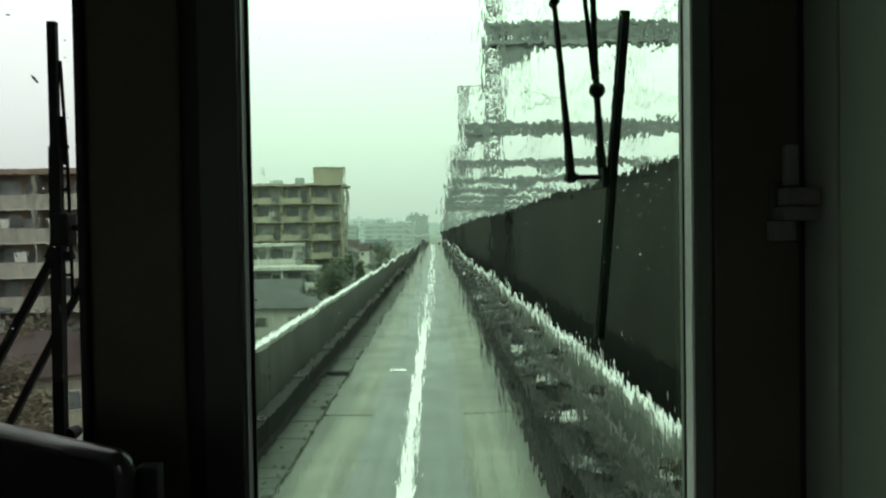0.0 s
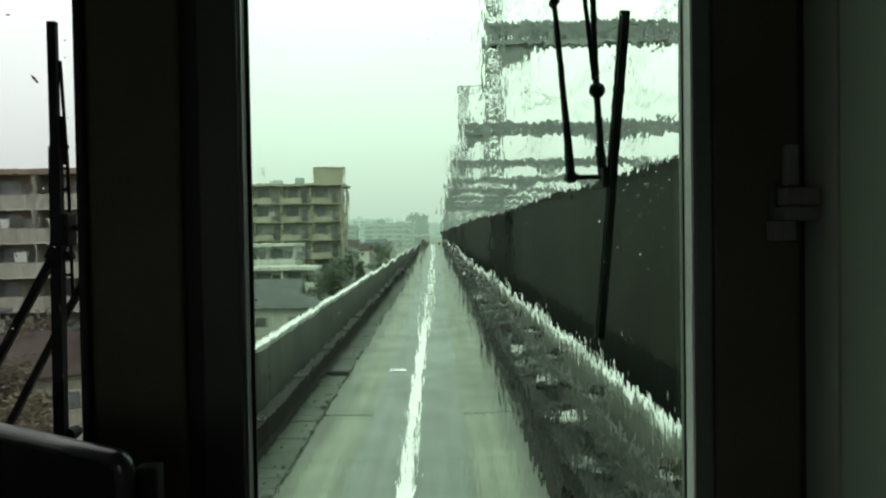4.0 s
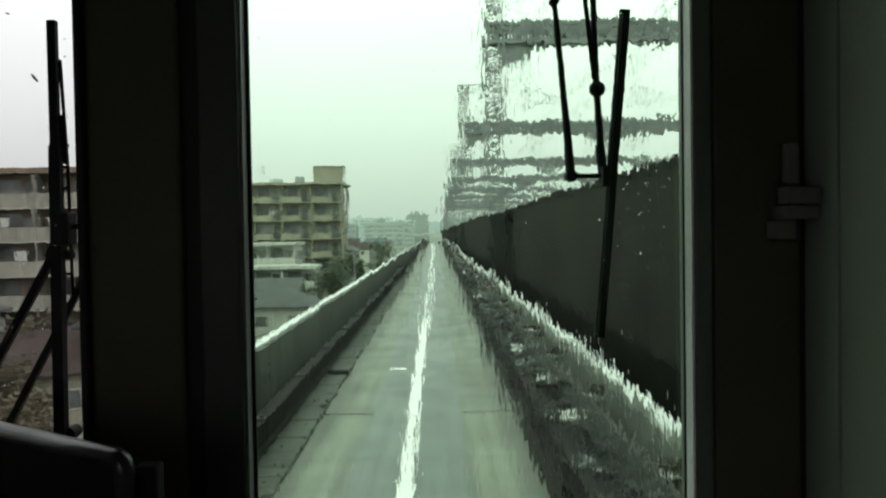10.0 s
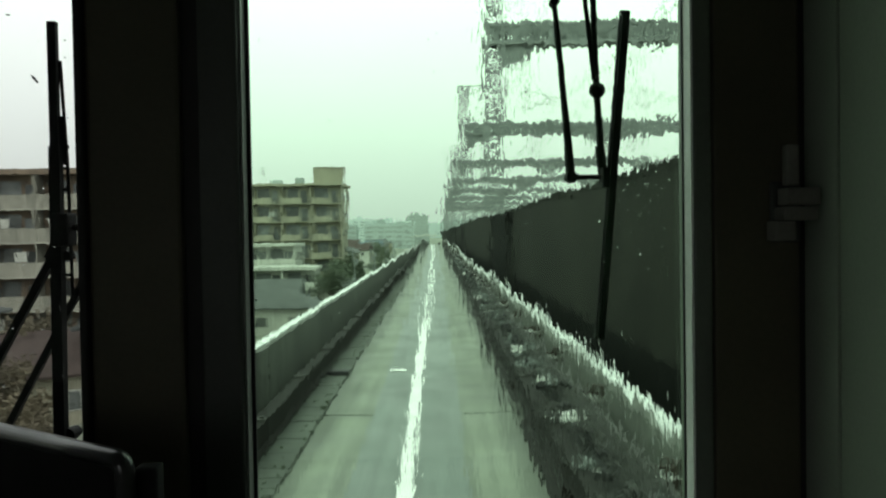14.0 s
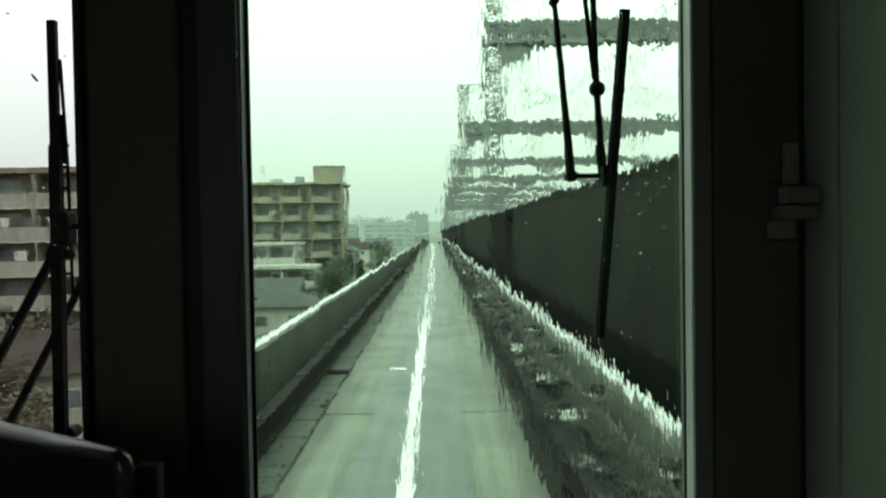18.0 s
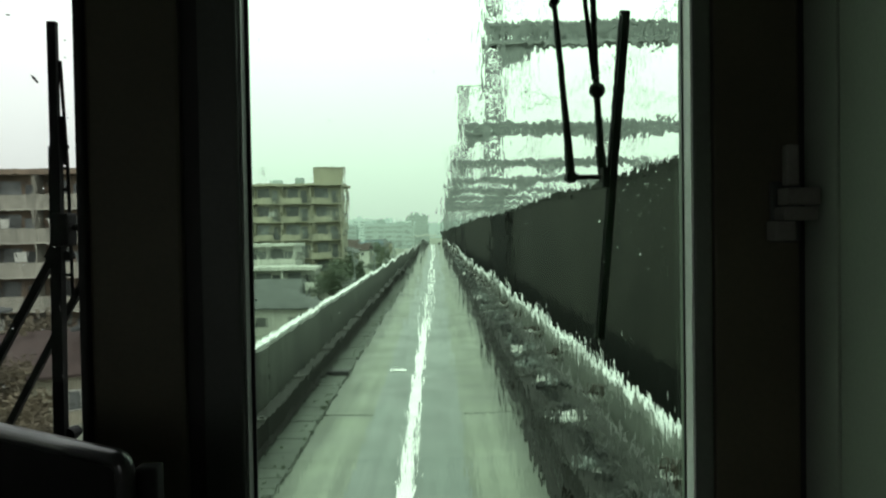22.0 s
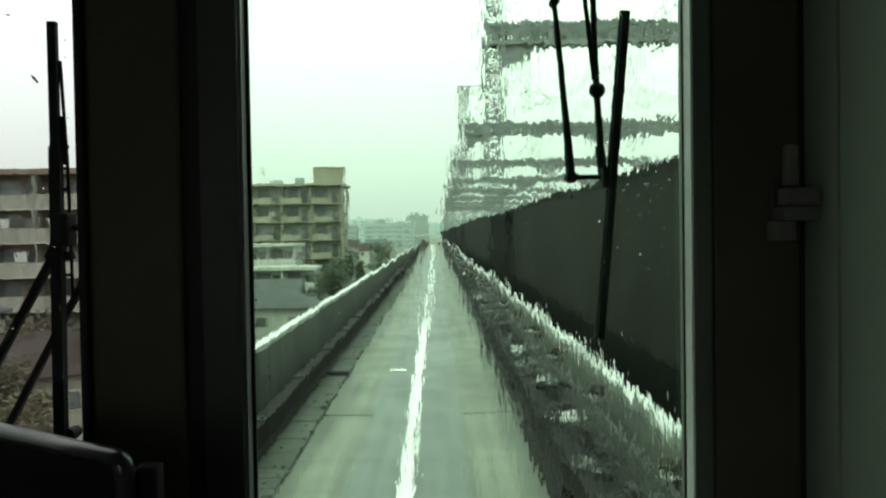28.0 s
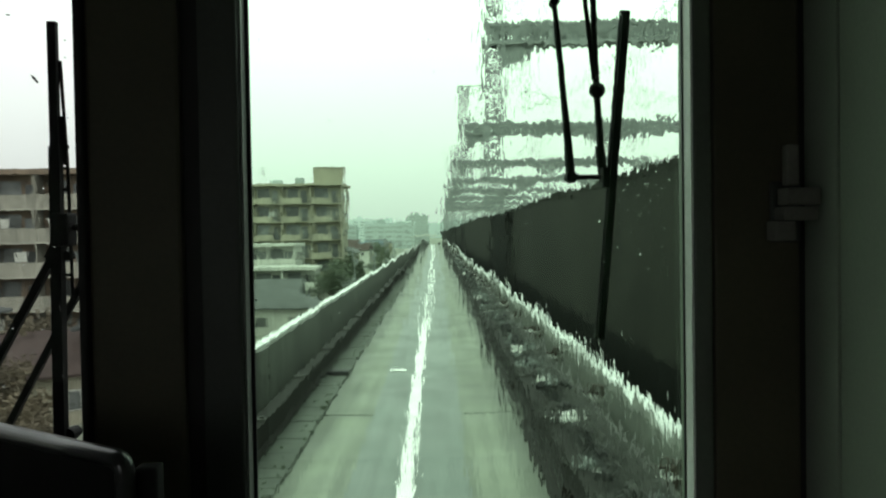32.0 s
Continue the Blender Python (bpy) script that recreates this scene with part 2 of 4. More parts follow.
M_sign = mat("red_sign_face", (0.42, 0.12, 0.10), 0.5, 2.0, 0.1, 20, 0.0)
M_glass_in = clear_glass("cab_glass")
M_glass_wet = wet_glass("rain_film_glass", 0.26, 1.45, 0.13, 0.62, 0.00020, 0.9)
M_glass_left = wet_glass("rain_film_side_glass", 0.25, 0.25, -2, 2, 0.0002, 0.0, (0.885, 0.90, 0.885))
M_drop = clear_glass("raindrop_water", 1.33, (1, 1, 1))
M_glass_side_in = clear_glass("side_glass", 1.4, (0.885, 0.90, 0.885))


# ---- mesh helpers ----
def box(bm, x0, x1, y0, y1, z0, z1):
    v = [bm.verts.new((x, y, z)) for x in (x0, x1) for y in (y0, y1) for z in (z0, z1)]
    for f in ((0, 1, 3, 2), (4, 6, 7, 5), (0, 4, 5, 1), (2, 3, 7, 6), (0, 2, 6, 4), (1, 5, 7, 3)):
        bm.faces.new([v[i] for i in f])
    return v


def bar(bm, p, q, w, h=None):
    """A rectangular bar from p to q."""
    h = h or w
    p, q = Vector(p), Vector(q)
    d = (q - p).normalized()
    side = d.cross(Vector((0, 0, 1)))
    side = Vector((1, 0, 0)) if side.length < 1e-4 else side.normalized()
    up = side.cross(d).normalized()
    a = [bm.verts.new(c + side * (s * w / 2) + up * (u * h / 2)) for c in (p, q) for s, u in ((-1, -1), (1, -1), (1, 1), (-1, 1))]
    for f in ((0, 1, 2, 3), (7, 6, 5, 4), (0, 4, 5, 1), (1, 5, 6, 2), (2, 6, 7, 3), (3, 7, 4, 0)):
        bm.faces.new([a[i] for i in f])


def rod(bm, p, q, r0, r1=None, n=8):
    """A round bar from p to q."""
    r1 = r0 if r1 is None else r1
    p, q = Vector(p), Vector(q)
    d = (q - p).normalized()
    s = d.orthogonal().normalized()
    u = d.cross(s)
    rings = []
    for c, r in ((p, r0), (q, r1)):
        rings.append([bm.verts.new(c + (s * math.cos(a) + u * math.sin(a)) * r) for a in (2 * math.pi * i / n for i in range(n))])
    for i in range(n):
        bm.faces.new((rings[0][i], rings[0][(i + 1) % n], rings[1][(i + 1) % n], rings[1][i]))
    bm.faces.new(rings[0][::-1])
    bm.faces.new(rings[1])


def prism(bm, pts, y0, y1):
    """An outline of (x, z) points drawn along y."""
    a = [bm.verts.new((x, y0, z)) for x, z in pts]
    b = [bm.verts.new((x, y1, z)) for x, z in pts]
    k = len(pts)
    for i in range(k):
        bm.faces.new((a[i], a[(i + 1) % k], b[(i + 1) % k], b[i]))
    bm.faces.new(a[::-1])
    bm.faces.new(b)


def soften(bm, width, seg=2):
    bmesh.ops.bevel(bm, geom=list(bm.edges), offset=width, segments=seg, affect="EDGES", profile=0.6)


def mesh_of(name, bm, *materials):
    bmesh.ops.recalc_face_normals(bm, faces=list(bm.faces))
    me = bpy.data.meshes.new(name)
    bm.to_mesh(me)
    bm.free()
    for m in materials:
        me.materials.append(m)
    return me


def thing(name, bm, material, label, category, group="", kind=""):
    return tagged(new(name, mesh_of(name, bm, material)), label, category, group, kind)


def part(name, bm, material, parent, label=""):
    ob = new(name, mesh_of(name, bm, material))
    ob.parent = parent
    return tagged(ob, label)


def piece(name, me, parent, loc=(0, 0, 0)):
    ob = new(name, me)
    ob.parent = parent
    ob.location = loc
    return ob


def base(name, loc, label, category, group="", kind=""):
    ob = new(name)
    ob.location = loc
    return tagged(ob, label, category, group, kind)


# ---- guideway ----
Y0, Y1 = -14.0, 330.0


def grade(y):
    """Height of the running surface: level, then over a crest and down."""
    if y < 150:
        return 9.0
    s = min(y, 260) - 150
    z = 9.0 - s * s * 0.00022
    return z if y <= 260 else z - (y - 260) * 0.048


def bend(y):
    """Sideways shift of the guideway past the crest."""
    return 0.0 if y < 190 else -((y - 190) ** 2) * 0.0002


def sweep(bm, outline, ys):
    """An (x, z) outline carried along the guideway's line."""
    rings = [[bm.verts.new((x + bend(y), y, z + grade(y))) for x, z in outline] for y in ys]
    k = len(outline)
    for a, b in zip(rings, rings[1:]):
        for i in range(k):
            bm.faces.new((a[i], a[(i + 1) % k], b[(i + 1) % k], b[i]))
    bm.faces.new(rings[0][::-1])
    bm.faces.new(rings[-1])


def steps(a, b, d=6.0):
    n = max(1, math.ceil((b - a) / d))
    return [a + (b - a) * i / n for i in range(n + 1)]


def rect(x0, x1, z0, z1):
    return [(x0, z0), (x1, z0), (x1, z1), (x0, z1)]


bm = bmesh.new()
sweep(bm, [(-2.1, -0.35), (-1.5, -1.1), (1.5, -1.1), (2.05, -0.35), (2.05, -0.06), (-2.1, -0.06)], steps(Y0, Y1))
guideway = thing("guideway", bm, M_deck, "grey wet concrete deck of the elevated train guideway", "guideway", kind="structure")
bm = bmesh.new()
sweep(bm, rect(-0.6016, 0.5116, -0.055, -0.003), steps(Y0, Y1))
part("centre_slab", bm, M_centre, guideway, "darker wet concrete between the running strips")
# White strip in short lengths with slightly uneven edges.
bm = bmesh.new()
yy = Y0
while yy < 190:
    le = random.uniform(2.4, 5.2)
    sweep(bm, rect(-0.153 + random.uniform(-0.008, 0.008), -0.006 + random.uniform(-0.008, 0.008), -0.008, 0.004), steps(yy, yy + le))
    yy += le + 0.012
part("centre_line", bm, M_line, guideway, "white strip along the centre of the guideway")
for x0, x1, nm in ((-1.223, -0.602, "running_strip"), (0.512, 1.188, "running_strip")):
    yy = Y0
    while yy < Y1:
        ye = min(yy + 12.0, Y1)
        bm = bmesh.new()
        sweep(bm, rect(x0, x1, -0.055, 0.0), steps(yy + 0.03, ye - 0.03))
        part(nm, bm, M_track, guideway)
        yy = ye
# thin cross joints of asphalt between the running slabs
for i in range(16):
    bm = bmesh.new()
    y = Y0 + 12.0 * (i + 1)
    sweep(bm, rect(-1.15, -0.61, -0.05, -0.004), [y - 0.028, y + 0.028])
    part("expansion_joint", bm, M_cover, guideway)
    bm = bmesh.new()
    sweep(bm, rect(0.52, 1.12, -0.05, -0.004), [y - 0.028, y + 0.028])
    part("expansion_joint", bm, M_cover, guideway)

# concrete cable covers on the left kerb, laid on a mortar bed
bm = bmesh.new()
sweep(bm, rect(-1.575, -1.228, -0.058, 0.023), steps(Y0, 88.1))
part("mortar_bed", bm, M_cover, guideway)
cover_bm = bmesh.new()
box(cover_bm, -1.58, -1.225, 0.0015, 0.2785, -0.05, 0.03)
soften(cover_bm, 0.005, 1)
cover_me = mesh_of("cable_cover", cover_bm, M_cover)
for i in range(300):
    y = 4.0 + i * 0.28
    ob = piece("cable_cover", cover_me, guideway, (random.uniform(-0.006, 0.006), y, 9.0 + random.uniform(-0.003, 0.004)))
    ob.rotation_euler = (random.uniform(-0.006, 0.006), random.uniform(-0.006, 0.006), random.uniform(-0.012, 0.012))
bm = bmesh.new()
sweep(bm, rect(-1.58, -1.225, -0.05, 0.03), steps(88.2, Y1))
tagged(part("far_cable_covers", bm, M_cover, guideway), kind="stuff")

# parapets, cast in panels with a coping
for side, xi, xo, top in ((-1, -1.90, -2.08, 0.90), (1, 1.82, 2.0, 0.84)):
    name = "parapet_left" if side < 0 else "parapet_right"
    wall = base(name, (0, 0, 0), "grey concrete parapet of the guideway, wet coping with sky sheen painted pale", "parapet", kind="structure")
    y = Y0
    while y < Y1:
        ye = min(y + 6.0, Y1)
        bm = bmesh.new()
        a, b = sorted((xi, xo))
        sweep(bm, rect(a, b, -0.5, top), steps(y + 0.012, ye - 0.012))
        part("parapet_panel", bm, M_parapet, wall)
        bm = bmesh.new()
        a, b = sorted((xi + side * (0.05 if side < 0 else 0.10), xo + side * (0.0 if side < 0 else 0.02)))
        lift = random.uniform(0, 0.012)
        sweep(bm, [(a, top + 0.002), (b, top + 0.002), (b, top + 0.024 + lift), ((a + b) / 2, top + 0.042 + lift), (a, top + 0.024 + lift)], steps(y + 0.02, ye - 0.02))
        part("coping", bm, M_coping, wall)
        y = ye


def guide_rail(name, x, sgn, top, label):
    rail = base(name, (x, 0, 9.0), label, "guide rail")
    bm = bmesh.new()
    h = [(x - 0.075, 0.08), (x + 0.075, 0.08), (x + 0.075, 0.10), (x + 0.008, 0.105), (x + 0.008, top - 0.025), (x + 0.075, top - 0.02),
         (x + 0.075, top), (x - 0.075, top), (x - 0.075, top - 0.02), (x - 0.008, top - 0.025), (x - 0.008, 0.105), (x - 0.075, 0.10)]
    sweep(bm, h, steps(Y0, Y1))
    bmesh.ops.translate(bm, verts=list(bm.verts), vec=(-x, 0, -9.0))
    part("rail_beam", bm, M_steel, rail)
    bb = bmesh.new()
    box(bb, -0.05, 0.05, -0.06, 0.06, -0.06, 0.08)
    box(bb, 0.01 if sgn > 0 else -0.26, 0.34 if sgn > 0 else -0.01, -0.05, 0.05, 0.16, 0.22)
    box(bb, -0.10, 0.10, -0.09, 0.09, -0.06, -0.035)
    me = mesh_of("rail_bracket", bb, M_rust)
    bc = bmesh.new()
    box(bc, -0.085, 0.085, -0.04, 0.04, top + 0.001, top + 0.03)
    rod(bc, (-0.04, 0, top + 0.03), (-0.04, 0, top + 0.055), 0.016, 0.016, 6)
    rod(bc, (0.04, 0, top + 0.03), (0.04, 0, top + 0.055), 0.016, 0.016, 6)
    mc = mesh_of("rail_clip", bc, M_conduct)
    y = Y0 + 1.0
    while y < Y1 - 1:
        piece("rail_bracket", me, rail, (bend(y), y, grade(y) - 9.0))
        if y < 120:
            piece("rail_clip", mc, rail, (bend(y), y + 1.1, grade(y) - 9.0))
        y += 2.5
    return rail


guide_rail("guide_rail", -1.62, -1, 0.39, "dark rusty steel guide rail on brackets beside the cable covers")
guide_rail("guide_rail", 1.40, 1, 0.36, "dark rusty steel guide rail on brackets below the conductor rails")

# kerb, its shadow line painted dark, and cable clutter under the right rail
bm = bmesh.new()
sweep(bm, rect(1.19, 1.30, -0.06, 0.05), steps(Y0, Y1))
thing("kerb", bm, M_steel, "dark kerb beside the running strip, with painted shadow line", "kerb", kind="structure")
for k, (z, r) in enumerate(((0.42, 0.022), (0.55, 0.022), (0.68, 0.022))):
    rail = base("conductor_rail", (1.66, 0, 9.0 + z), "grey metal conductor rail carried on pale insulators", "conductor rail", "conductor rails on the parapet")
    bm = bmesh.new()
    sweep(bm, [(-0.03, -0.03), (0.02, -0.03), (0.02, -0.012), (0.0, -0.006), (0.0, 0.006), (0.02, 0.012), (0.02, 0.03), (-0.03, 0.03)], steps(Y0, Y1))
    bmesh.ops.translate(bm, verts=list(bm.verts), vec=(0, 0, -9.0))
    part("rail_profile", bm, M_conduct, rail)
    bi = bmesh.new()
    for j in range(4):
        rod(bi, (0.02 + j * 0.035, 0, 0), (0.04 + j * 0.035, 0, 0), 0.045 if j % 2 else 0.03)
    me = mesh_of("insulator", bi, M_insul)
    y = Y0 + 1.6
    while y < 200:
        piece("insulator", me, rail, (bend(y), y, grade(y) - 9.0))
        y += 2.5
cables = base("cable_bundle", (1.55, 0, 9.05), "bundle of black cables sagging between clips along the parapet", "cables")
for k in range(7):
    x, z = 0.02 + random.uniform(-0.08, 0.16), random.uniform(0.0, 0.26)
    bm = bmesh.new()
    pts, y, ph = [], Y0, random.uniform(0, 6)
    while y < 150:
        pts.append((x + 0.03 * math.sin(y * 1.3 + ph), y, z + 0.035 * math.sin(y * 2.1 + ph * 2)))
        y += 1.2
    for a, b in zip(pts, pts[1:]):
        bar(bm, a, b, 0.026)
    part("cable", bm, M_cable if k % 3 else M_conduct, cables)
post_bm = bmesh.new()
box(post_bm, 0, 0.06, -0.04, 0.04, -0.06, 0.80)
box(post_bm, -0.10, 0.0, -0.03, 0.03, 0.36, 0.39)
box(post_bm, -0.10, 0.0, -0.03, 0.03, 0.73, 0.76)
post_me = mesh_of("rail_post", post_bm, M_rust)
posts = base("conductor_rail_posts", (1.745, 0, 9.0), "row of rusty posts holding the conductor rails", "rail posts")
y = Y0 + 1.6
while y < 200:
    piece("rail_post", post_me, posts, (bend(y), y, grade(y) - 9.0))
    y += 2.5


clamps = base("cable_clamps", (1.55, 0, 9.0), "row of pale and dark metal clamps over the cables", "cable clamps")
rc = random.Random(8)
clamp_me = []
for mm in (M_galv, M_conduct, M_insul, M_cable):
    cb = bmesh.new()
    box(cb, -0.055, 0.055, -0.03, 0.03, 0.0, 0.045)
    box(cb, -0.02, 0.02, -0.05, 0.05, 0.051, 0.10)
    soften(cb, 0.008, 1)
    clamp_me.append(mesh_of("clamp", cb, mm))
y = 2.0
while y < 58:
    ob = piece("clamp", clamp_me[rc.choice((0, 0, 1, 3, 3, 0, 3, 3, 1, 3, 0, 3, 0, 3, 2))], clamps, (rc.uniform(-0.16, 0.14), y, rc.choice((0.06, 0.22, 0.36, 0.44, 0.56))))
    ob.rotation_euler = (rc.uniform(-0.4, 0.4), rc.uniform(-0.4, 0.4), rc.uniform(-0.6, 0.6))
    y += rc.uniform(0.08, 0.20)

# small boxes and brackets on the kerb
def kerb_box(y, x, s):
    b = base("track_box", (x, y, 9.03), "small black junction box on the cable covers", "junction box", "boxes along the kerb")
    bm = bmesh.new()
    box(bm, -0.16 * s, 0.16 * s, -0.11, 0.11, 0.0, 0.07)
    soften(bm, 0.012, 1)
    part("body", bm, M_cable, b)
    bm = bmesh.new()
    box(bm, -0.30 * s, -0.155 * s, -0.035, 0.035, 0.01, 0.045)
    part("cable_stub", bm, M_cable, b)


for y in (12.8, 43.0, 73.0, 104.0):
    kerb_box(y, -1.36, 1.0)
plate_bm = bmesh.new()
box(plate_bm, -0.13, 0.13, -0.09, 0.09, 0, 0.012)
soften(plate_bm, 0.004, 1)
plate = thing("marker_plate", plate_bm, M_line, "small white marker plate fixed on the guideway surface", "marker plate", "marker plates")
plate.location = (-0.42, 13.2, 9.001)
for y in (61.0, 109.0):
    copy_thing(plate, pose(-0.42, y, 9.001))

rw = random.Random(21)
verts, faces = [], []
for k in range(420):
    y = 5.0 + 70.0 * rw.random() ** 1.4
    c = Vector((-1.23 - abs(rw.gauss(0, 0.10)), y, 9.03))
    for j in range(rw.randrange(2, 6)):
        a, hh = rw.uniform(0, 6.28), rw.uniform(0.015, 0.05)
        d = Vector((math.cos(a), math.sin(a), 0)) * rw.uniform(0.01, 0.04)
        k0 = len(verts)
        verts += [c + d * 0.2, c + d, c + d * 0.7 + Vector((0, 0, hh))]
        faces.append((k0, k0 + 1, k0 + 2))
me = bpy.data.meshes.new("kerb_moss")
me.from_pydata(verts, [], faces)
me.materials.append(M_leaf)
tagged(new("kerb_moss", me), "dark moss tufts and litter along the cable covers", "moss", kind="stuff")

# piers below the guideway
pier = base("guideway_pier", (0, 4, 0), "grey concrete pier carrying the guideway", "pier", "guideway piers", "structure")
bm = bmesh.new()
rod(bm, (0, 0, 0), (0, 0, 7.3), 0.75, 0.7, 16)
part("column", bm, M_viaduct, pier)
bm = bmesh.new()
prism(bm, [(-0.9, 7.0), (0.9, 7.0), (1.6, 7.55), (1.6, 7.895), (-1.6, 7.895), (-1.6, 7.55)], -0.7, 0.7)
part("crosshead", bm, M_viaduct, pier)
for k in range(1, 6):
    copy_thing(pier, pose(0, 4 + 28 * k, 0))

# ---- high-speed railway viaduct beyond the guideway ----
VY0, VY1 = -30.0, 560.0
bm = bmesh.new()
prism(bm, [(3.2, 8.6), (39.4, 8.6), (39.4, 10.4), (3.2, 10.4)], VY0, VY1)
viaduct = thing("railway_viaduct", bm, M_viaduct, "concrete deck of the railway viaduct beside the guideway", "viaduct", kind="structure")
bm = bmesh.new()
prism(bm, [(4.7, 10.404), (19.2, 10.404), (18.8, 10.8), (5.1, 10.8)], VY0, VY1)
part("ballast_bed", bm, M_ballast, viaduct)
bm = bmesh.new()
prism(bm, [(21.6, 10.404), (36.2, 10.404), (35.8, 10.8), (22.0, 10.8)], VY0, VY1)
part("ballast_bed", bm, M_ballast, viaduct)
# Unseen ledge, added to stop light rising through the gap.
bm = bmesh.new()
prism(bm, [(2.03, 8.3), (2.99, 8.3), (2.99, 8.45), (2.03, 8.45)], VY0, 170)
thing("service_ledge", bm, M_barrier_dark, "added unseen dark ledge blocking light between guideway and railway viaduct", "ledge", kind="structure")
barrier = base("sound_barrier", (3.0, 0, 0), "tall dark wet concrete sound barrier along the railway viaduct", "sound barrier", kind="structure")
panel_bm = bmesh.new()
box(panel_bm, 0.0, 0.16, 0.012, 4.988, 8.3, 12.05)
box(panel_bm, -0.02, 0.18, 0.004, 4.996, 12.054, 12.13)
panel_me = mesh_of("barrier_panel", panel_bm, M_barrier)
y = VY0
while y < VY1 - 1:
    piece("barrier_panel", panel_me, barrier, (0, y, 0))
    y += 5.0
dark_bm = bmesh.new()
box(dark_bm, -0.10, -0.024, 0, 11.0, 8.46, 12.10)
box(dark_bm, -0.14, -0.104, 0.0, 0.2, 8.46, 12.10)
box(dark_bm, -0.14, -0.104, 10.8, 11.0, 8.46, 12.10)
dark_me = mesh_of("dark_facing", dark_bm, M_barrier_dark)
# Dark panels paint the shade low on the barrier behind the parapet.
shade_skirt_bm = bmesh.new()
box(shade_skirt_bm, -0.02, -0.004, 0.01, 4.99, 8.46, 9.7)
shade_skirt_me = mesh_of("barrier_skirt", shade_skirt_bm, M_barrier_dark)
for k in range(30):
    piece("barrier_skirt", shade_skirt_me, barrier, (0, -10.0 + 5.0 * k, 0))
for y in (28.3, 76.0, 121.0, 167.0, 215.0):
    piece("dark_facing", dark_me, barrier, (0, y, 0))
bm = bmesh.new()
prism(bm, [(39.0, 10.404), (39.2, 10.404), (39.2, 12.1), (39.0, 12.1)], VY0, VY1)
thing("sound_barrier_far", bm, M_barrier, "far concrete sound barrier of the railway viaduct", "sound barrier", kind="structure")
bm = bmesh.new()
rod(bm, (0, 0, 0), (0, 0, 8.596), 1.0, 1.0, 16)
vp = thing("viaduct_pier", bm, M_viaduct, "round concrete pier under the railway viaduct", "pier", "viaduct piers", "structure")
vp.location = (5.5, -10, 0)
for k in range(14):
    for x in (5.5, 20.0, 36.0):
        if k or x > 6:
            copy_thing(vp, pose(x, -10 + 25 * k, 0))


def lattice_mast(parent, x, top, w=0.95, d=0.7):
    legs = [(x - w / 2, -d / 2), (x + w / 2, -d / 2), (x + w / 2, d / 2), (x - w / 2, d / 2)]
    for lx, ly in legs:
        bm = bmesh.new()
        box(bm, lx - 0.10, lx + 0.10, ly - 0.10, ly + 0.10, 10.41, top)
        part("mast_leg", bm, M_galv, parent)
    bm = bmesh.new()
    z, flip = 10.6, 0
    while z + 0.8 < top:
        for i in range(4):
            (ax, ay), (bx, by) = legs[i], legs[(i + 1) % 4]
            if flip:
                ax, ay, bx, by = bx, by, ax, ay
            bar(bm, (ax, ay, z), (bx, by, z + 0.8), 0.12)
            bar(bm, (ax, ay, z), (bx, by, z), 0.05)
        z += 0.8
        flip = 1 - flip
    part("mast_bracing", bm, M_galv, parent)


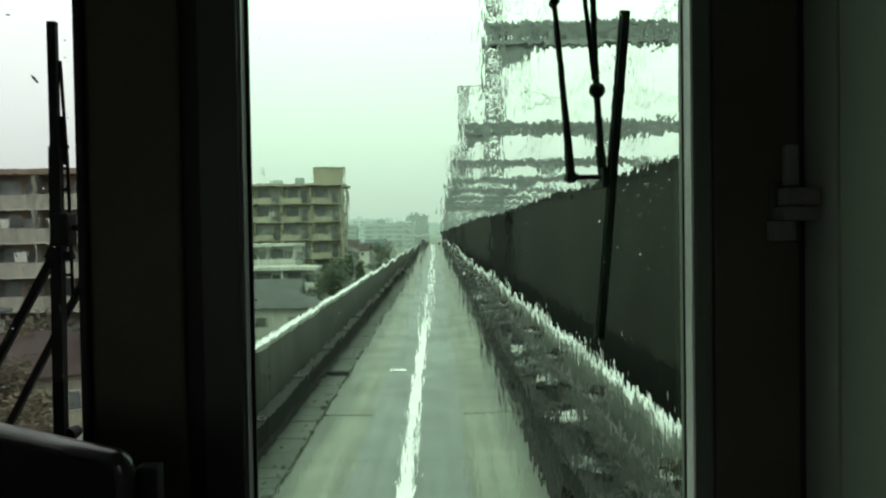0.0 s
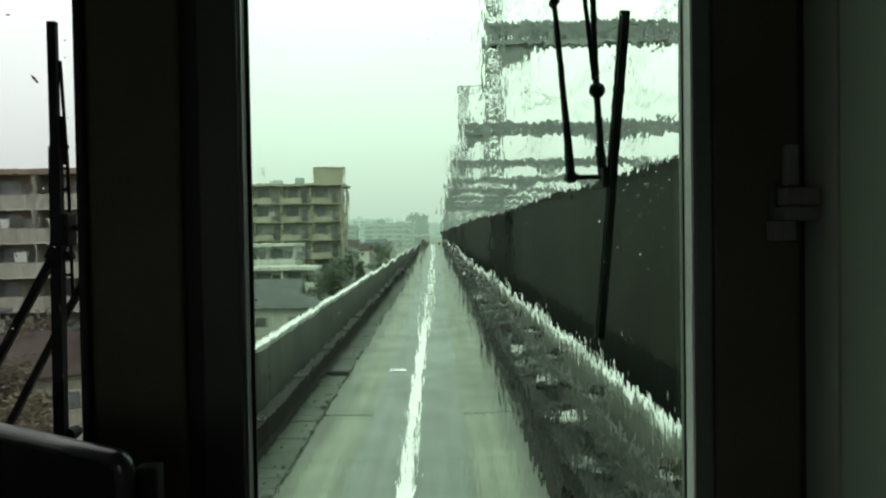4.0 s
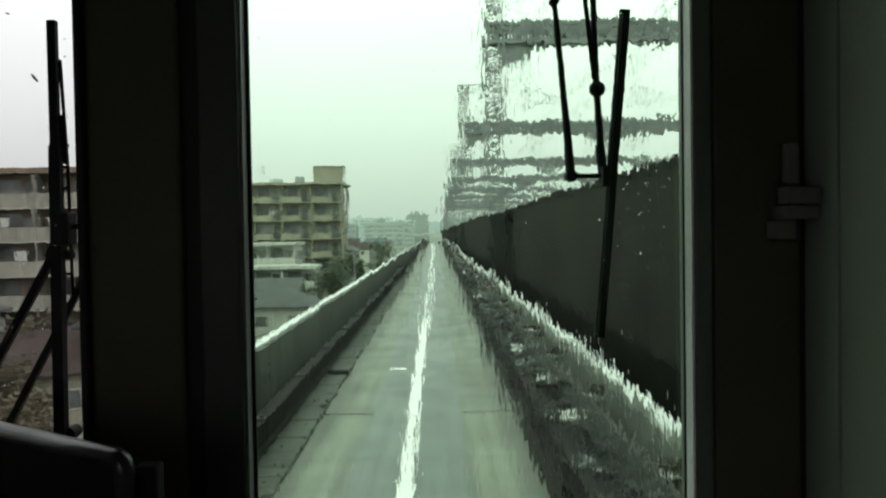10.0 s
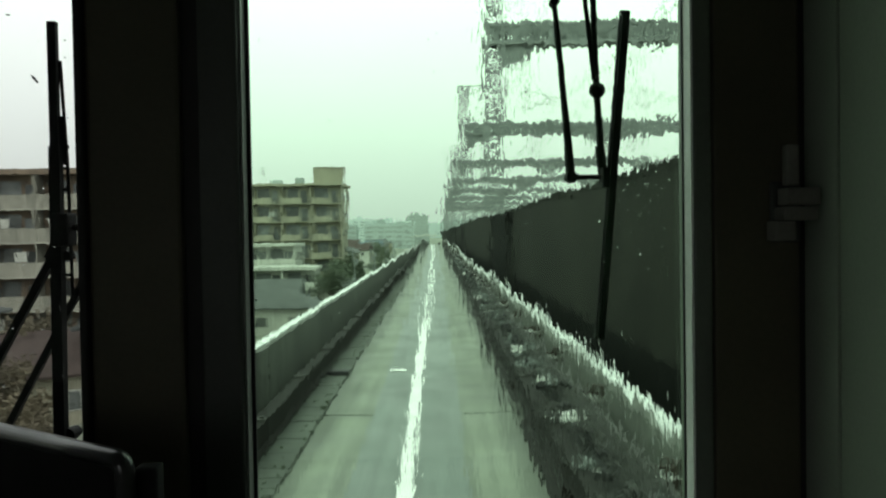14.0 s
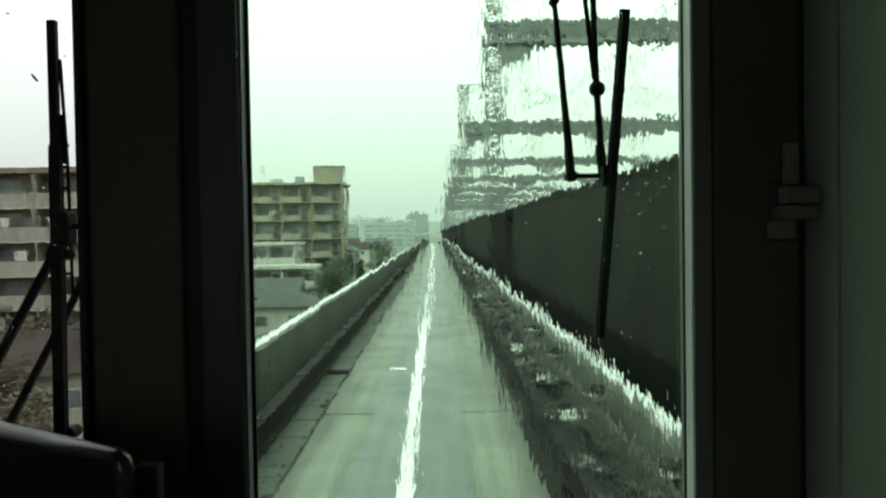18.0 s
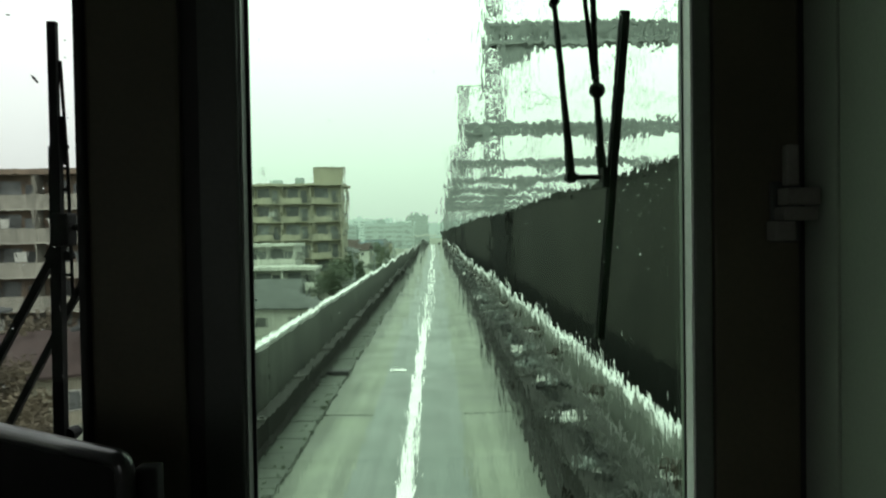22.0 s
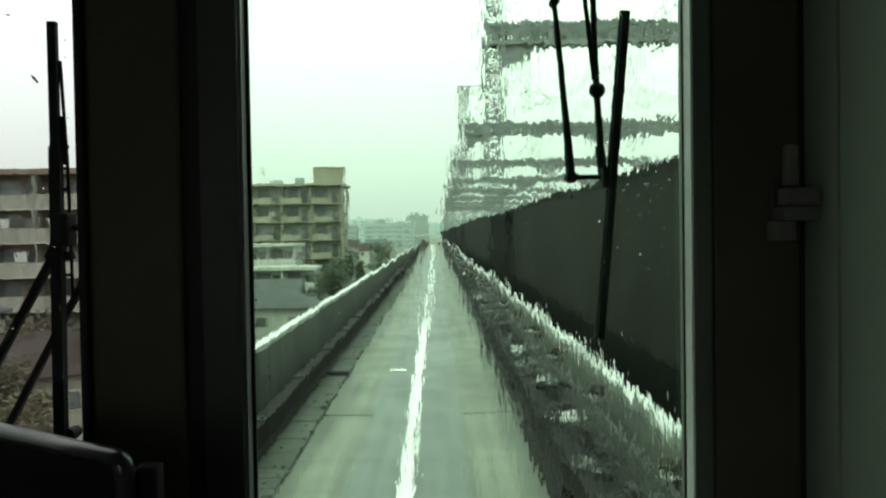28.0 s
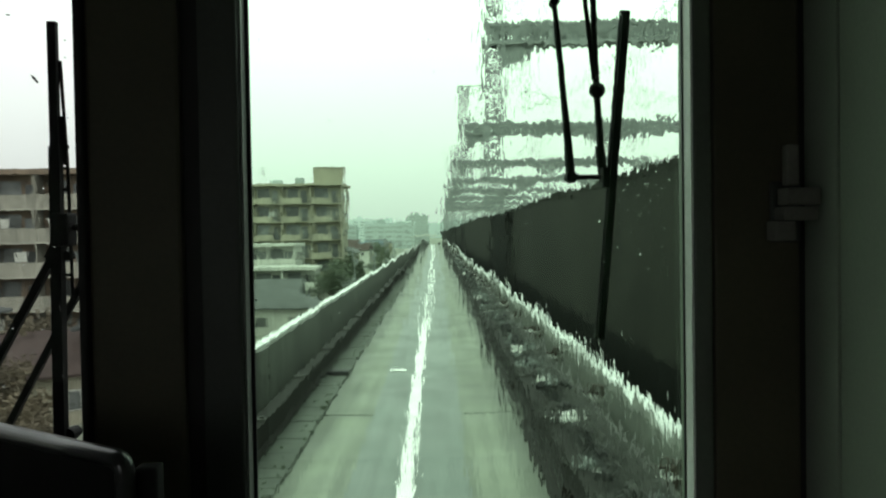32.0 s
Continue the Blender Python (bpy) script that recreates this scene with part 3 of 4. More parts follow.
def gantry(y, tall, arm):
    """Steel portal over both tracks: two lattice masts, a trussed beam with deep knees, hangers and insulators."""
    g = base("catenary_gantry", (0, y, 0), "grey galvanised steel lattice gantry over the railway, wet", "gantry", "gantries along the viaduct")
    lattice_mast(g, 3.85, tall)
    lattice_mast(g, 20.5, 24.6)
    lattice_mast(g, 37.3, 24.6)
    z0, z1, x0, x1 = 22.75, 23.9, 3.4, 37.7
    for zz in (z0, z1):
        for yy in (-0.35, 0.35):
            bm = bmesh.new()
            bar(bm, (x0, yy, zz), (x1, yy, zz), 0.22, 0.22)
            part("beam_chord", bm, M_galv, g)
    bm = bmesh.new()
    x, flip = x0, 0
    while x < x1 - 0.5:
        for yy in (-0.35, 0.35):
            bar(bm, (x, yy, z0 if flip else z1), (x + 0.59, yy, z1 if flip else z0), 0.16)
            bar(bm, (x, yy, z0), (x, yy, z1), 0.13)
        bar(bm, (x, -0.35, z0), (x + 0.59, 0.35, z0), 0.08)
        x += 0.59
        flip = 1 - flip
    part("beam_lacing", bm, M_galv, g)
    bm = bmesh.new()
    x = x0 + 0.2
    while x < x1 - 1.2:
        box(bm, x, x + 0.98, 0.18, 0.20, z0 + 0.16, z1 - 0.16)
        x += 1.18
    part("beam_web", bm, M_galv, g, "row of stiffening plates inside the beam")
    for xs, sg in ((4.32, 1), (20.02, -1), (20.98, 1), (36.82, -1)):
        bm = bmesh.new()
        outline = [(xs, z0 - 0.06), (xs, z0 - 1.75)] + [(xs + sg * 3.3 * t, z0 - 1.75 * (1 - t) ** 1.15) for t in (0.12, 0.28, 0.46, 0.66, 0.85)] + [(xs + sg * 3.3, z0 - 0.06)]
        prism(bm, outline, -0.12, 0.12)
        part("knee_gusset", bm, M_galv, g)
    for xt in (7.5, 14.0, 25.0, 31.5):
        bm = bmesh.new()
        rod(bm, (xt - 1.6, 0, z0 - 0.02), (xt - 1.6, 0, 18.6), 0.07)
        bar(bm, (xt - 1.6, 0, 19.9), (xt - 0.1, 0, 19.4), 0.06)
        bar(bm, (xt - 1.6, 0, 18.7), (xt - 0.1, 0, 19.4), 0.06)
        part("drop_arm", bm, M_galv, g)
        bm = bmesh.new()
        for k in range(5):
            rod(bm, (xt - 0.6 + 0.09 * k, 0, 18.95), (xt - 0.56 + 0.09 * k, 0, 18.97), 0.09)
        part("insulator_string", bm, M_insul, g)
    if arm:
        bm = bmesh.new()
        bar(bm, (3.5, 0, tall - 0.1), (6.4, 0, tall - 0.1), 0.11)
        bar(bm, (3.9, 0, tall - 1.4), (5.9, 0, tall - 0.15), 0.08)
        part("top_arm", bm, M_galv, g)
        bm = bmesh.new()
        for k in range(7):
            rod(bm, (6.2, 0, tall - 0.25 - 0.12 * k), (6.2, 0, tall - 0.29 - 0.12 * k), 0.12)
        part("insulator_string", bm, M_insul, g)
    bm = bmesh.new()
    for zz in (18.2, 21.0):
        bar(bm, (3.4, -0.36, zz), (4.3, -0.36, zz), 0.14, 0.2)
    part("mast_band", bm, M_galv, g)
    return g


GANTRY_Y = (2.0, 48.5, 93.0, 139.0, 186.0, 234.0, 283.0, 333.0, 384.0, 436.0)
for k, gy in enumerate(GANTRY_Y):
    gantry(gy, 28.4 if k % 2 == 0 or k == 1 else 26.6, k % 2 == 0)

for x, z, sag, r, nm in ((7.5, 17.2, 0.0, 0.02, "contact_wire"), (7.5, 19.1, 1.0, 0.025, "messenger_wire"), (14.0, 17.2, 0.0, 0.02, "contact_wire"),
                         (14.0, 19.1, 1.0, 0.025, "messenger_wire"), (25.0, 19.1, 1.0, 0.025, "messenger_wire"), (31.5, 19.1, 1.0, 0.025, "messenger_wire"), (6.2, 26.6, 0.9, 0.03, "feeder_wire"), (3.4, 20.9, 0.7, 0.03, "feeder_wire"), (3.4, 18.1, 0.7, 0.025, "earth_wire")):
    bm = bmesh.new()
    ends = (-45.0,) + GANTRY_Y
    for a, b in zip(ends, ends[1:]):
        n = 10
        pts = [(x, a + (b - a) * i / n, z - sag * 4 * (i / n) * (1 - i / n)) for i in range(n + 1)]
        for p, q in zip(pts, pts[1:]):
            bar(bm, p, q, r * 1.3)
        if nm == "messenger_wire":
            for p in pts[1:-1]:
                bar(bm, (p[0], p[1], 17.2), p, 0.02)
    thing(nm, bm, M_cable, "thin dark overhead wire strung between the gantries", "overhead wire", "overhead wires")

# ---- ground and town ----
bm = bmesh.new()
box(bm, -4800, 4800, -4800, 4800, -1.0, 0.0)
thing("ground", bm, M_ground, "flat grey-green wet ground of the town", "ground", kind="structure")
bm = bmesh.new()
box(bm, -10.5, -4.5, -60, 480, 0.004, 0.05)
thing("road", bm, M_road, "wet dark asphalt road beside the viaduct", "road", kind="structure")
for yr in (70.0, 150.0, 262.0):
    bm = bmesh.new()
    box(bm, -190, -10.5, yr, yr + 5.0, 0.004, 0.05)
    thing("road", bm, M_road, "wet dark asphalt side street between houses", "road", kind="structure")
bm = bmesh.new()
box(bm, -150, -74, 118, 172, 0.004, 0.06)
thing("playing_field", bm, M_field, "wet green playing field among the houses", "field", kind="structure")


def apartment(loc, w, d, floors, fh, wallm, bays, label, group="", rot=0.0, tower=True, balm=None, edgem=None, railed=False):
    """Block of flats: wall, roof slab with a stair tower, and on the front balconies, fins and windows for each floor.
    railed: each balcony is a solid panel beside an open stretch of dark railing."""
    a = base("apartment_building", loc, label, "apartment building", group)
    balm = balm or wallm
    H = floors * fh
    bm = bmesh.new()
    box(bm, -w / 2, w / 2, 1.4, d, 0, H)
    part("wall", bm, wallm, a)
    bm = bmesh.new()
    box(bm, -w / 2 - 0.3, w / 2 + 0.3, -0.15, d + 0.3, H + 0.004, H + 0.45)
    part("roof", bm, wallm, a)
    if tower:
        bm = bmesh.new()
        box(bm, w / 2 - 5.5, w / 2 - 0.2, 3.0, 8.0, H + 0.454, H + 3.4)
        box(bm, w / 2 - 5.7, w / 2 - 0.05, 2.85, 8.15, H + 3.404, H + 3.6)
        part("stair_tower", bm, wallm, a)
    bw = w / bays
    left, right = -bw / 2 + 0.1, bw / 2 - 0.1
    solid = left + (right - left) * 0.66 if railed else right
    bal, fin, win, door = bmesh.new(), bmesh.new(), bmesh.new(), bmesh.new()
    box(bal, left, solid, 0.0, 0.14, 0.0 if not railed else 0.165, 1.15)
    bal_me = mesh_of("balcony", bal, balm)
    edge = bmesh.new()
    box(edge, left - 0.008, right + 0.008, -0.03 if edgem or railed else 0.144, 1.395, -0.12 if edgem else 0.0, 0.16 if not edgem else -0.004)
    edge_me = mesh_of("balcony_slab", edge, edgem or wallm)
    rail_me = None
    if railed:
        rb = bmesh.new()
        box(rb, solid, right, 0.03, 0.09, 1.06, 1.13)
        box(rb, solid, right, 0.03, 0.09, 0.2, 0.27)
        k = int((right - solid) / 0.16)
        for i in range(k):
            x = solid + (right - solid) * (i + 0.5) / k
            box(rb, x - 0.03, x + 0.03, 0.045, 0.075, 0.272, 1.058)
        rail_me = mesh_of("balcony_railing", rb, M_railing)
    box(fin, -0.09, 0.09, 0.0, 1.395, 0.0, fh)
    fin_me = mesh_of("balcony_fin", fin, balm)
    box(win, -bw * 0.40, bw * 0.04, 1.34, 1.396, 0.25, fh - 0.45)
    win_me = mesh_of("window", win, M_glasswin)
    box(door, bw * 0.12, bw * 0.34, 1.34, 1.396, 0.18, fh - 0.75)
    door_me = mesh_of("balcony_door", door, M_glasswin)
    for f in range(floors):
        for b in range(bays):
            x = -w / 2 + bw * (b + 0.5)
            piece("balcony", bal_me, a, (x, 0, f * fh))
            piece("balcony_slab", edge_me, a, (x, 0, f * fh))
            if rail_me:
                piece("balcony_railing", rail_me, a, (x, 0, f * fh))
            piece("window", win_me, a, (x, 0, f * fh))
            piece("balcony_door", door_me, a, (x, 0, f * fh))
        for b in range(bays + 1):
            piece("balcony_fin", fin_me, a, (-w / 2 + bw * b, 0.0, f * fh))
    end_me = bmesh.new()
    box(end_me, w / 2 + 0.002, w / 2 + 0.06, -0.5, 0.5, 0.9, 2.2)
    end_me = mesh_of("window", end_me, M_glasswin)
    for f in range(floors):
        for yy in (d * 0.3, d * 0.55, d * 0.8):
            piece("window", end_me, a, (0, yy, f * fh))
    ra = random.Random(int(w * 7 + floors))
    ac = bmesh.new()
    box(ac, -0.4, 0.4, 0.55, 0.9, 0.165, 0.75)
    ac_me = mesh_of("air_conditioner", ac, M_white)
    cloth = bmesh.new()
    box(cloth, -0.45, 0.45, 0.30, 0.33, 1.2, 1.95)
    cloth_me = mesh_of("laundry", cloth, M_flats)
    for f in range(floors):
        for b in range(bays):
            x = -w / 2 + bw * (b + 0.5)
            if ra.random() < 0.6:
                piece("air_conditioner", ac_me, a, (x + ra.uniform(-0.25, 0.25) * bw, 0, f * fh))
            if ra.random() < 0.15:
                piece("laundry", cloth_me, a, (x + ra.uniform(-0.2, 0.2) * bw, 0, f * fh))
    a.rotation_euler = (0, 0, rot)
    return a


apartment((-31.0, 147.0, 0), 27.4, 11.0, 6, 3.4, M_apart, 5, "tan six-storey apartment block with panelled balconies and a stair tower", railed=True)
apartment((-34.0, 64.0, 0), 28.0, 10.0, 6, 2.75, M_brown, 7, "red-brown six-storey apartment block with grey balconies", tower=False, balm=M_balcony, edgem=M_slab_edge)
apartment((-27.5, 119.0, 0), 18.5, 8.0, 2, 3.0, M_flats, 4, "white two-storey flats with pale balconies", tower=False)
apartment((-31.5, 127.5, 0), 18.0, 8.0, 3, 3.15, M_flats, 4, "white three-storey flats with pale balconies", tower=False)
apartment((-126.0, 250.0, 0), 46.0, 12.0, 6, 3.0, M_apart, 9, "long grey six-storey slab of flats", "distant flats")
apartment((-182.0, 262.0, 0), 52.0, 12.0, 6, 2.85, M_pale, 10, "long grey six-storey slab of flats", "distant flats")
apartment((-48.0, 90.0, 0), 8.0, 7.0, 3, 3.4, M_white, 2, "small cream three-storey flats with balconies", tower=False)
apartment((-58.5, 93.0, 0), 9.0, 7.0, 3, 3.1, M_white, 2, "small cream three-storey flats with balconies", tower=False)


def house(loc, w, d, h, wallm, roofm, rot, gable, label):
    """Detached house: rendered walls, tiled roof with eaves, framed windows, a door and a porch roof."""
    a = base("house", loc, label, "house", "houses of the town")
    a.rotation_euler = (0, 0, rot)
    bm = bmesh.new()
    box(bm, -w / 2, w / 2, -d / 2, d / 2, 0, h)
    if gable:
        v = [bm.verts.new(p) for p in ((-w / 2, -d / 2, h + 0.002), (-w / 2, d / 2, h + 0.002), (-w / 2, 0, h + d * 0.24), (w / 2, -d / 2, h + 0.002), (w / 2, d / 2, h + 0.002), (w / 2, 0, h + d * 0.24))]
        for f in ((0, 1, 2), (5, 4, 3), (0, 2, 5, 3), (1, 4, 5, 2)):
            bm.faces.new([v[i] for i in f])
    part("wall", bm, wallm, a)
    e, r = 0.5, d * 0.27 + 0.12
    bm = bmesh.new()
    ridge = w / 2 + e if gable else max(0.3, w / 2 - d / 2)
    rings = []
    for dz in (0.0, 0.16):
        rings.append([bm.verts.new(p) for p in ((-w / 2 - e, -d / 2 - e, h - 0.10 + dz), (w / 2 + e, -d / 2 - e, h - 0.10 + dz), (w / 2 + e, d / 2 + e, h - 0.10 + dz), (-w / 2 - e, d / 2 + e, h - 0.10 + dz), (-ridge, 0, h + r + dz), (ridge, 0, h + r + dz))])
    for ring in rings:
        for f in ((0, 1, 5, 4), (2, 3, 4, 5), (1, 2, 5), (3, 0, 4)):
            bm.faces.new([ring[i] for i in f])
    for i in range(4):
        j = (i + 1) % 4
        bm.faces.new((rings[0][i], rings[0][j], rings[1][j], rings[1][i]))
    part("roof", bm, roofm, a)
    for z in (0.9, 3.6):
        for x in (-w * 0.27, w * 0.24):
            if z + 1.3 < h:
                fr = bmesh.new()
                box(fr, x - 0.75, x + 0.75, -d / 2 - 0.06, -d / 2 - 0.002, z, z + 1.25)
                f = part("window", fr, M_white, a)
                pn = bmesh.new()
                box(pn, x - 0.66, x - 0.03, -d / 2 - 0.085, -d / 2 - 0.062, z + 0.08, z + 1.17)
                box(pn, x + 0.03, x + 0.66, -d / 2 - 0.085, -d / 2 - 0.062, z + 0.08, z + 1.17)
                part("pane", pn, M_glasswin, f)
    bm = bmesh.new()
    box(bm, w / 2 + 0.002, w / 2 + 0.06, -0.8, 0.8, 3.4 if h > 5 else 1.0, 4.5 if h > 5 else 2.1)
    part("window", bm, M_glasswin, a)
    return a


rng = random.Random(11)
LABEL = {M_roof_grey: "pale rendered house with a grey tiled roof", M_roof_blue: "pale rendered house with a blue-grey metal roof", M_roof_red: "pale rendered house with a red-brown tiled roof"}
kinds = []
for k in range(12):
    rf = (M_roof_grey, M_roof_grey, M_roof_blue, M_roof_grey, M_roof_red, M_roof_grey)[k % 6]
    wm = (M_white, M_apart, M_pale, M_white, M_apart)[k % 5]
    kinds.append(((rng.uniform(7, 11), rng.uniform(6, 8), rng.choice((3.1, 5.6, 5.8, 6.0))), wm, rf, k % 3 != 0))


def keep_clear(x, y):
    zones = ((-46, -15, 143, 164), (-42, -17, 112, 140), (-152, -100, 243, 268), (-212, -150, 255, 280),
             (-64, -42, 85, 104), (-152, -72, 116, 174), (-12, 20, -100, 600), (-52, -14, 20, 84))
    if any(a - 6 < x < b + 6 and c - 6 < y < d + 6 for a, b, c, d in zones):
        return False
    return all(not (yr - 5 < y < yr + 10) for yr in (70.0, 150.0, 262.0))


masters = {}


def place_house(x, y, k, rot):
    (w, d, h), wm, rf, gab = kinds[k]
    if k in masters:
        copy_thing(masters[k], pose(x, y, 0, 0, 0, math.degrees(rot)))
    else:
        masters[k] = house((x, y, 0), w, d, h, wm, rf, rot, gab, LABEL[rf])


count = 0
for row in range(44):
    y = 40 + row * 10.5
    x = -16.0 + rng.uniform(-2, 2)
    far = min(0.62 * y + 12, 150)
    while x > -far:
        yy = y + rng.uniform(-1.5, 1.5)
        behind = -0.44 * yy < x < -0.25 * yy
        if keep_clear(x, yy) and not behind and count < 420 and rng.random() < 0.9:
            place_house(x, yy, rng.randrange(12), rng.choice((0, math.pi / 2, 0, math.pi)) + rng.uniform(-0.08, 0.08))
            count += 1
        x -= rng.uniform(11.5, 15) * (1 + max(0, y - 320) / 400)

LOW = [k for k in range(12) if kinds[k][0][2] < 4] or [0]
for x, y, k, rot in ((-25.5, 50.0, 4, 0.6), (-35.5, 54.5, 0, 1.6), (-18.0, 54.0, 1, 1.5)) + tuple((x, y, LOW[i % len(LOW)], r) for i, (x, y, r) in enumerate(((-17.5, 92.0, 0.0), (-27.5, 95.0, 1.57), (-23.0, 106.0, 0.05), (-36.5, 101.0, 0.0), (-15.5, 128.5, 1.57)))):
    place_house(x, y, k, rot)

for x, y, w, h in ((-25.8, 152.0, 1.6, 1.1), (-30.3, 153.0, 2.2, 0.8), (-35.8, 151.5, 1.2, 1.2)):
    tank = base("roof_tank", (x, y, 20.855), "small grey water tank on the apartment roof", "roof tank", "roof tanks")
    bm = bmesh.new()
    box(bm, -w / 2, w / 2, -0.7, 0.7, 0.25, 0.25 + h)
    soften(bm, 0.08, 1)
    part("tank", bm, M_pale, tank)
    bm = bmesh.new()
    for sx in (-0.4, 0.4):
        box(bm, sx * w - 0.06, sx * w + 0.06, -0.6, 0.6, 0, 0.248)
    part("stand", bm, M_galv, tank)
bm = bmesh.new()
rod(bm, (0, 0, 0), (0, 0, 3.6), 0.05, 0.03)
for z in (2.6, 3.0, 3.4):
    bar(bm, (-0.7, 0, z), (0.7, 0, z), 0.04)
thing("roof_antenna", bm, M_galv, "thin television antenna on the apartment roof", "antenna").location = (-32.8, 152.0, 20.855)

# taller pale blocks farther off


def far_block(x, y, w, d, h, material, label):
    a = base("office_block", (x, y, 0), label, "building", "distant blocks")
    bm = bmesh.new()
    box(bm, -w / 2, w / 2, 0, d, 0, h)
    part("wall", bm, material, a)
    bm = bmesh.new()
    box(bm, -w * 0.3, -w * 0.05, d * 0.2, d * 0.7, h + 0.004, h + 3)
    part("roof_house", bm, material, a)
    n = int(h // 3.4)
    cols = max(2, int(w // 6))
    ww = bmesh.new()
    box(ww, -w / cols * 0.36, w / cols * 0.36, -0.12, -0.004, 0, 1.5)
    me = mesh_of("window", ww, M_farwin)
    for f in range(n):
        for c in range(cols):
            piece("window", me, a, (-w / 2 + w / cols * (c + 0.5), 0, f * 3.4 + 1.2))


# Blue-grey wall tone with the haze of distance painted in.
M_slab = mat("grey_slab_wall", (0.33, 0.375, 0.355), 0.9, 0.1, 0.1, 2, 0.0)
far_block(-19.3, 900, 24.5, 20, 31.0, M_slab, "grey distant slab building on the skyline")
for k in range(26):
    yy = rng.uniform(520, 1200)
    xx = -rng.uniform(0.05, 0.245) * yy if k < 18 else -rng.uniform(0.36, 0.56) * yy
    top = 11.3 + yy * rng.uniform(0.004, 0.020)
    far_block(xx, yy, rng.uniform(16, 46), rng.uniform(12, 20), top, M_pale if yy < 700 else M_far_haze, "distant block of flats, haze painted into its pale walls")
rb = random.Random(5)
bm = bmesh.new()
x = -2600.0
while x < 300:
    w = rb.uniform(40, 120)
    box(bm, x, x + w, 1800 + rb.uniform(0, 300), 2150, 0, 11 + 1900 * rb.uniform(0.010, 0.020))
    x += w * rb.uniform(0.7, 1.0)
thing("backdrop", bm, M_far_haze, "skyline of distant buildings with haze painted pale", "skyline", kind="structure")

# sign tower on a distant roof
a = base("sign_tower", (-100.0, 480, 0), "pale building with a red and white sign drum on its roof", "sign tower")
bm = bmesh.new()
box(bm, -9, 9, 0, 14, 0, 22)
part("wall", bm, M_pale, a)
bm = bmesh.new()
rod(bm, (0, 6, 22.004), (0, 6, 26), 2.2, 2.2, 16)
part("drum_base", bm, M_pale, a)
bm = bmesh.new()
rod(bm, (0, 6, 26.004), (0, 6, 33), 4.5, 4.5, 20)
part("drum", bm, M_white, a)
bm = bmesh.new()
prism(bm, [(-2.6, 27.4), (2.6, 27.4), (0, 31.6)], 1.30, 1.44)
part("emblem", bm, M_sign, a, "red triangular emblem")


# trees
def tree_kind(leafm, h, seed, spread):
    r = random.Random(seed)
    t = base("tree", (0, 0, 0), "", "tree")
    bm = bmesh.new()
    rod(bm, (0, 0, 0), (0.1, 0.05, h * 0.55), 0.20, 0.10)
    tips = []
    for i in range(9):
        a, z = r.uniform(0, 6.28), r.uniform(0.3, 0.55) * h
        q = Vector((math.cos(a) * spread * r.uniform(0.4, 0.9), math.sin(a) * spread * r.uniform(0.4, 0.9), z + r.uniform(0.15, 0.4) * h))
        rod(bm, (0.06, 0.03, z), q, 0.07, 0.025, 6)
        tips.append(q)
    part("trunk", bm, M_bark, t)
    verts, faces = [], []
    for q in tips + [Vector((0, 0, h * 0.85))]:
        for j in range(150):
            c = q + Vector((r.gauss(0, spread * 0.26), r.gauss(0, spread * 0.26), r.gauss(0, h * 0.09)))
            u = Vector((r.uniform(-1, 1), r.uniform(-1, 1), r.uniform(-1, 1))).normalized() * r.uniform(0.10, 0.24)
            w = u.orthogonal().normalized() * u.length * 0.6
            k = len(verts)
            verts += [c - u, c + w, c + u, c - w]
            faces.append((k, k + 1, k + 2, k + 3))
    me = bpy.data.meshes.new("crown")
    me.from_pydata(verts, [], faces)
    me.materials.append(leafm)
    piece("crown", me, t)
    return t


oak = tagged(tree_kind(M_leaf, 7.5, 1, 2.4), "dark evergreen tree with a ragged crown beside houses")
brown = tagged(tree_kind(M_leaf_brown, 6.0, 2, 2.2), "brown winter tree with thinning leaves")
oak.location, brown.location = (-15.4, 118.0, 0), (-26.5, 52.0, 0)
for x, y, s in ((-14.0, 106.0, 0.9), (-13.6, 131.0, 0.9), (-15.2, 142.0, 1.0), (-21.5, 166.0, 1.1), (-18.0, 172.0, 1.0), (-13.5, 182.0, 0.8), (-40.0, 80.0, 0.7), (-70, 176, 1.1), (-80, 178, 1.2), (-16, 240, 1.0), (-22, 300, 1.1)):
    copy_thing(oak, pose(x, y, 0, 0, 0, x * 40 + y)).scale = (s, s, s)
for x, y, s in ((-19.6, 37.5, 0.62), (-22.3, 41.0, 0.7), (-20.9, 39.6, 0.55), (-24.6, 44.5, 0.72), (-18.4, 36.0, 0.5), (-21.6, 37.0, 0.5), (-25.0, 48.5, 0.7), (-30.5, 58.5, 0.6), (-46, 82, 0.9)):
    copy_thing(brown, pose(x, y, 0, 0, 0, x * 40 + y)).scale = (s, s, s)

# utility poles along the road
pole = base("utility_pole", (-11.5, 112, 0), "grey concrete utility pole with crossarms", "utility pole", "utility poles")
bm = bmesh.new()
rod(bm, (0, 0, 0), (0, 0, 9.6), 0.17, 0.11, 10)
part("pole", bm, M_galv, pole)
for z in (8.4, 9.2):
    bm = bmesh.new()
    bar(bm, (-0.9, 0, z), (0.9, 0, z), 0.09)
    part("crossarm", bm, M_galv, pole)
bm = bmesh.new()
rod(bm, (0.35, 0, 7.0), (0.35, 0, 7.8), 0.22, 0.22, 10)
part("transformer", bm, M_galv, pole)
for y in (148, 184, 220, 256):
    copy_thing(pole, pose(-11.5, y, 0))

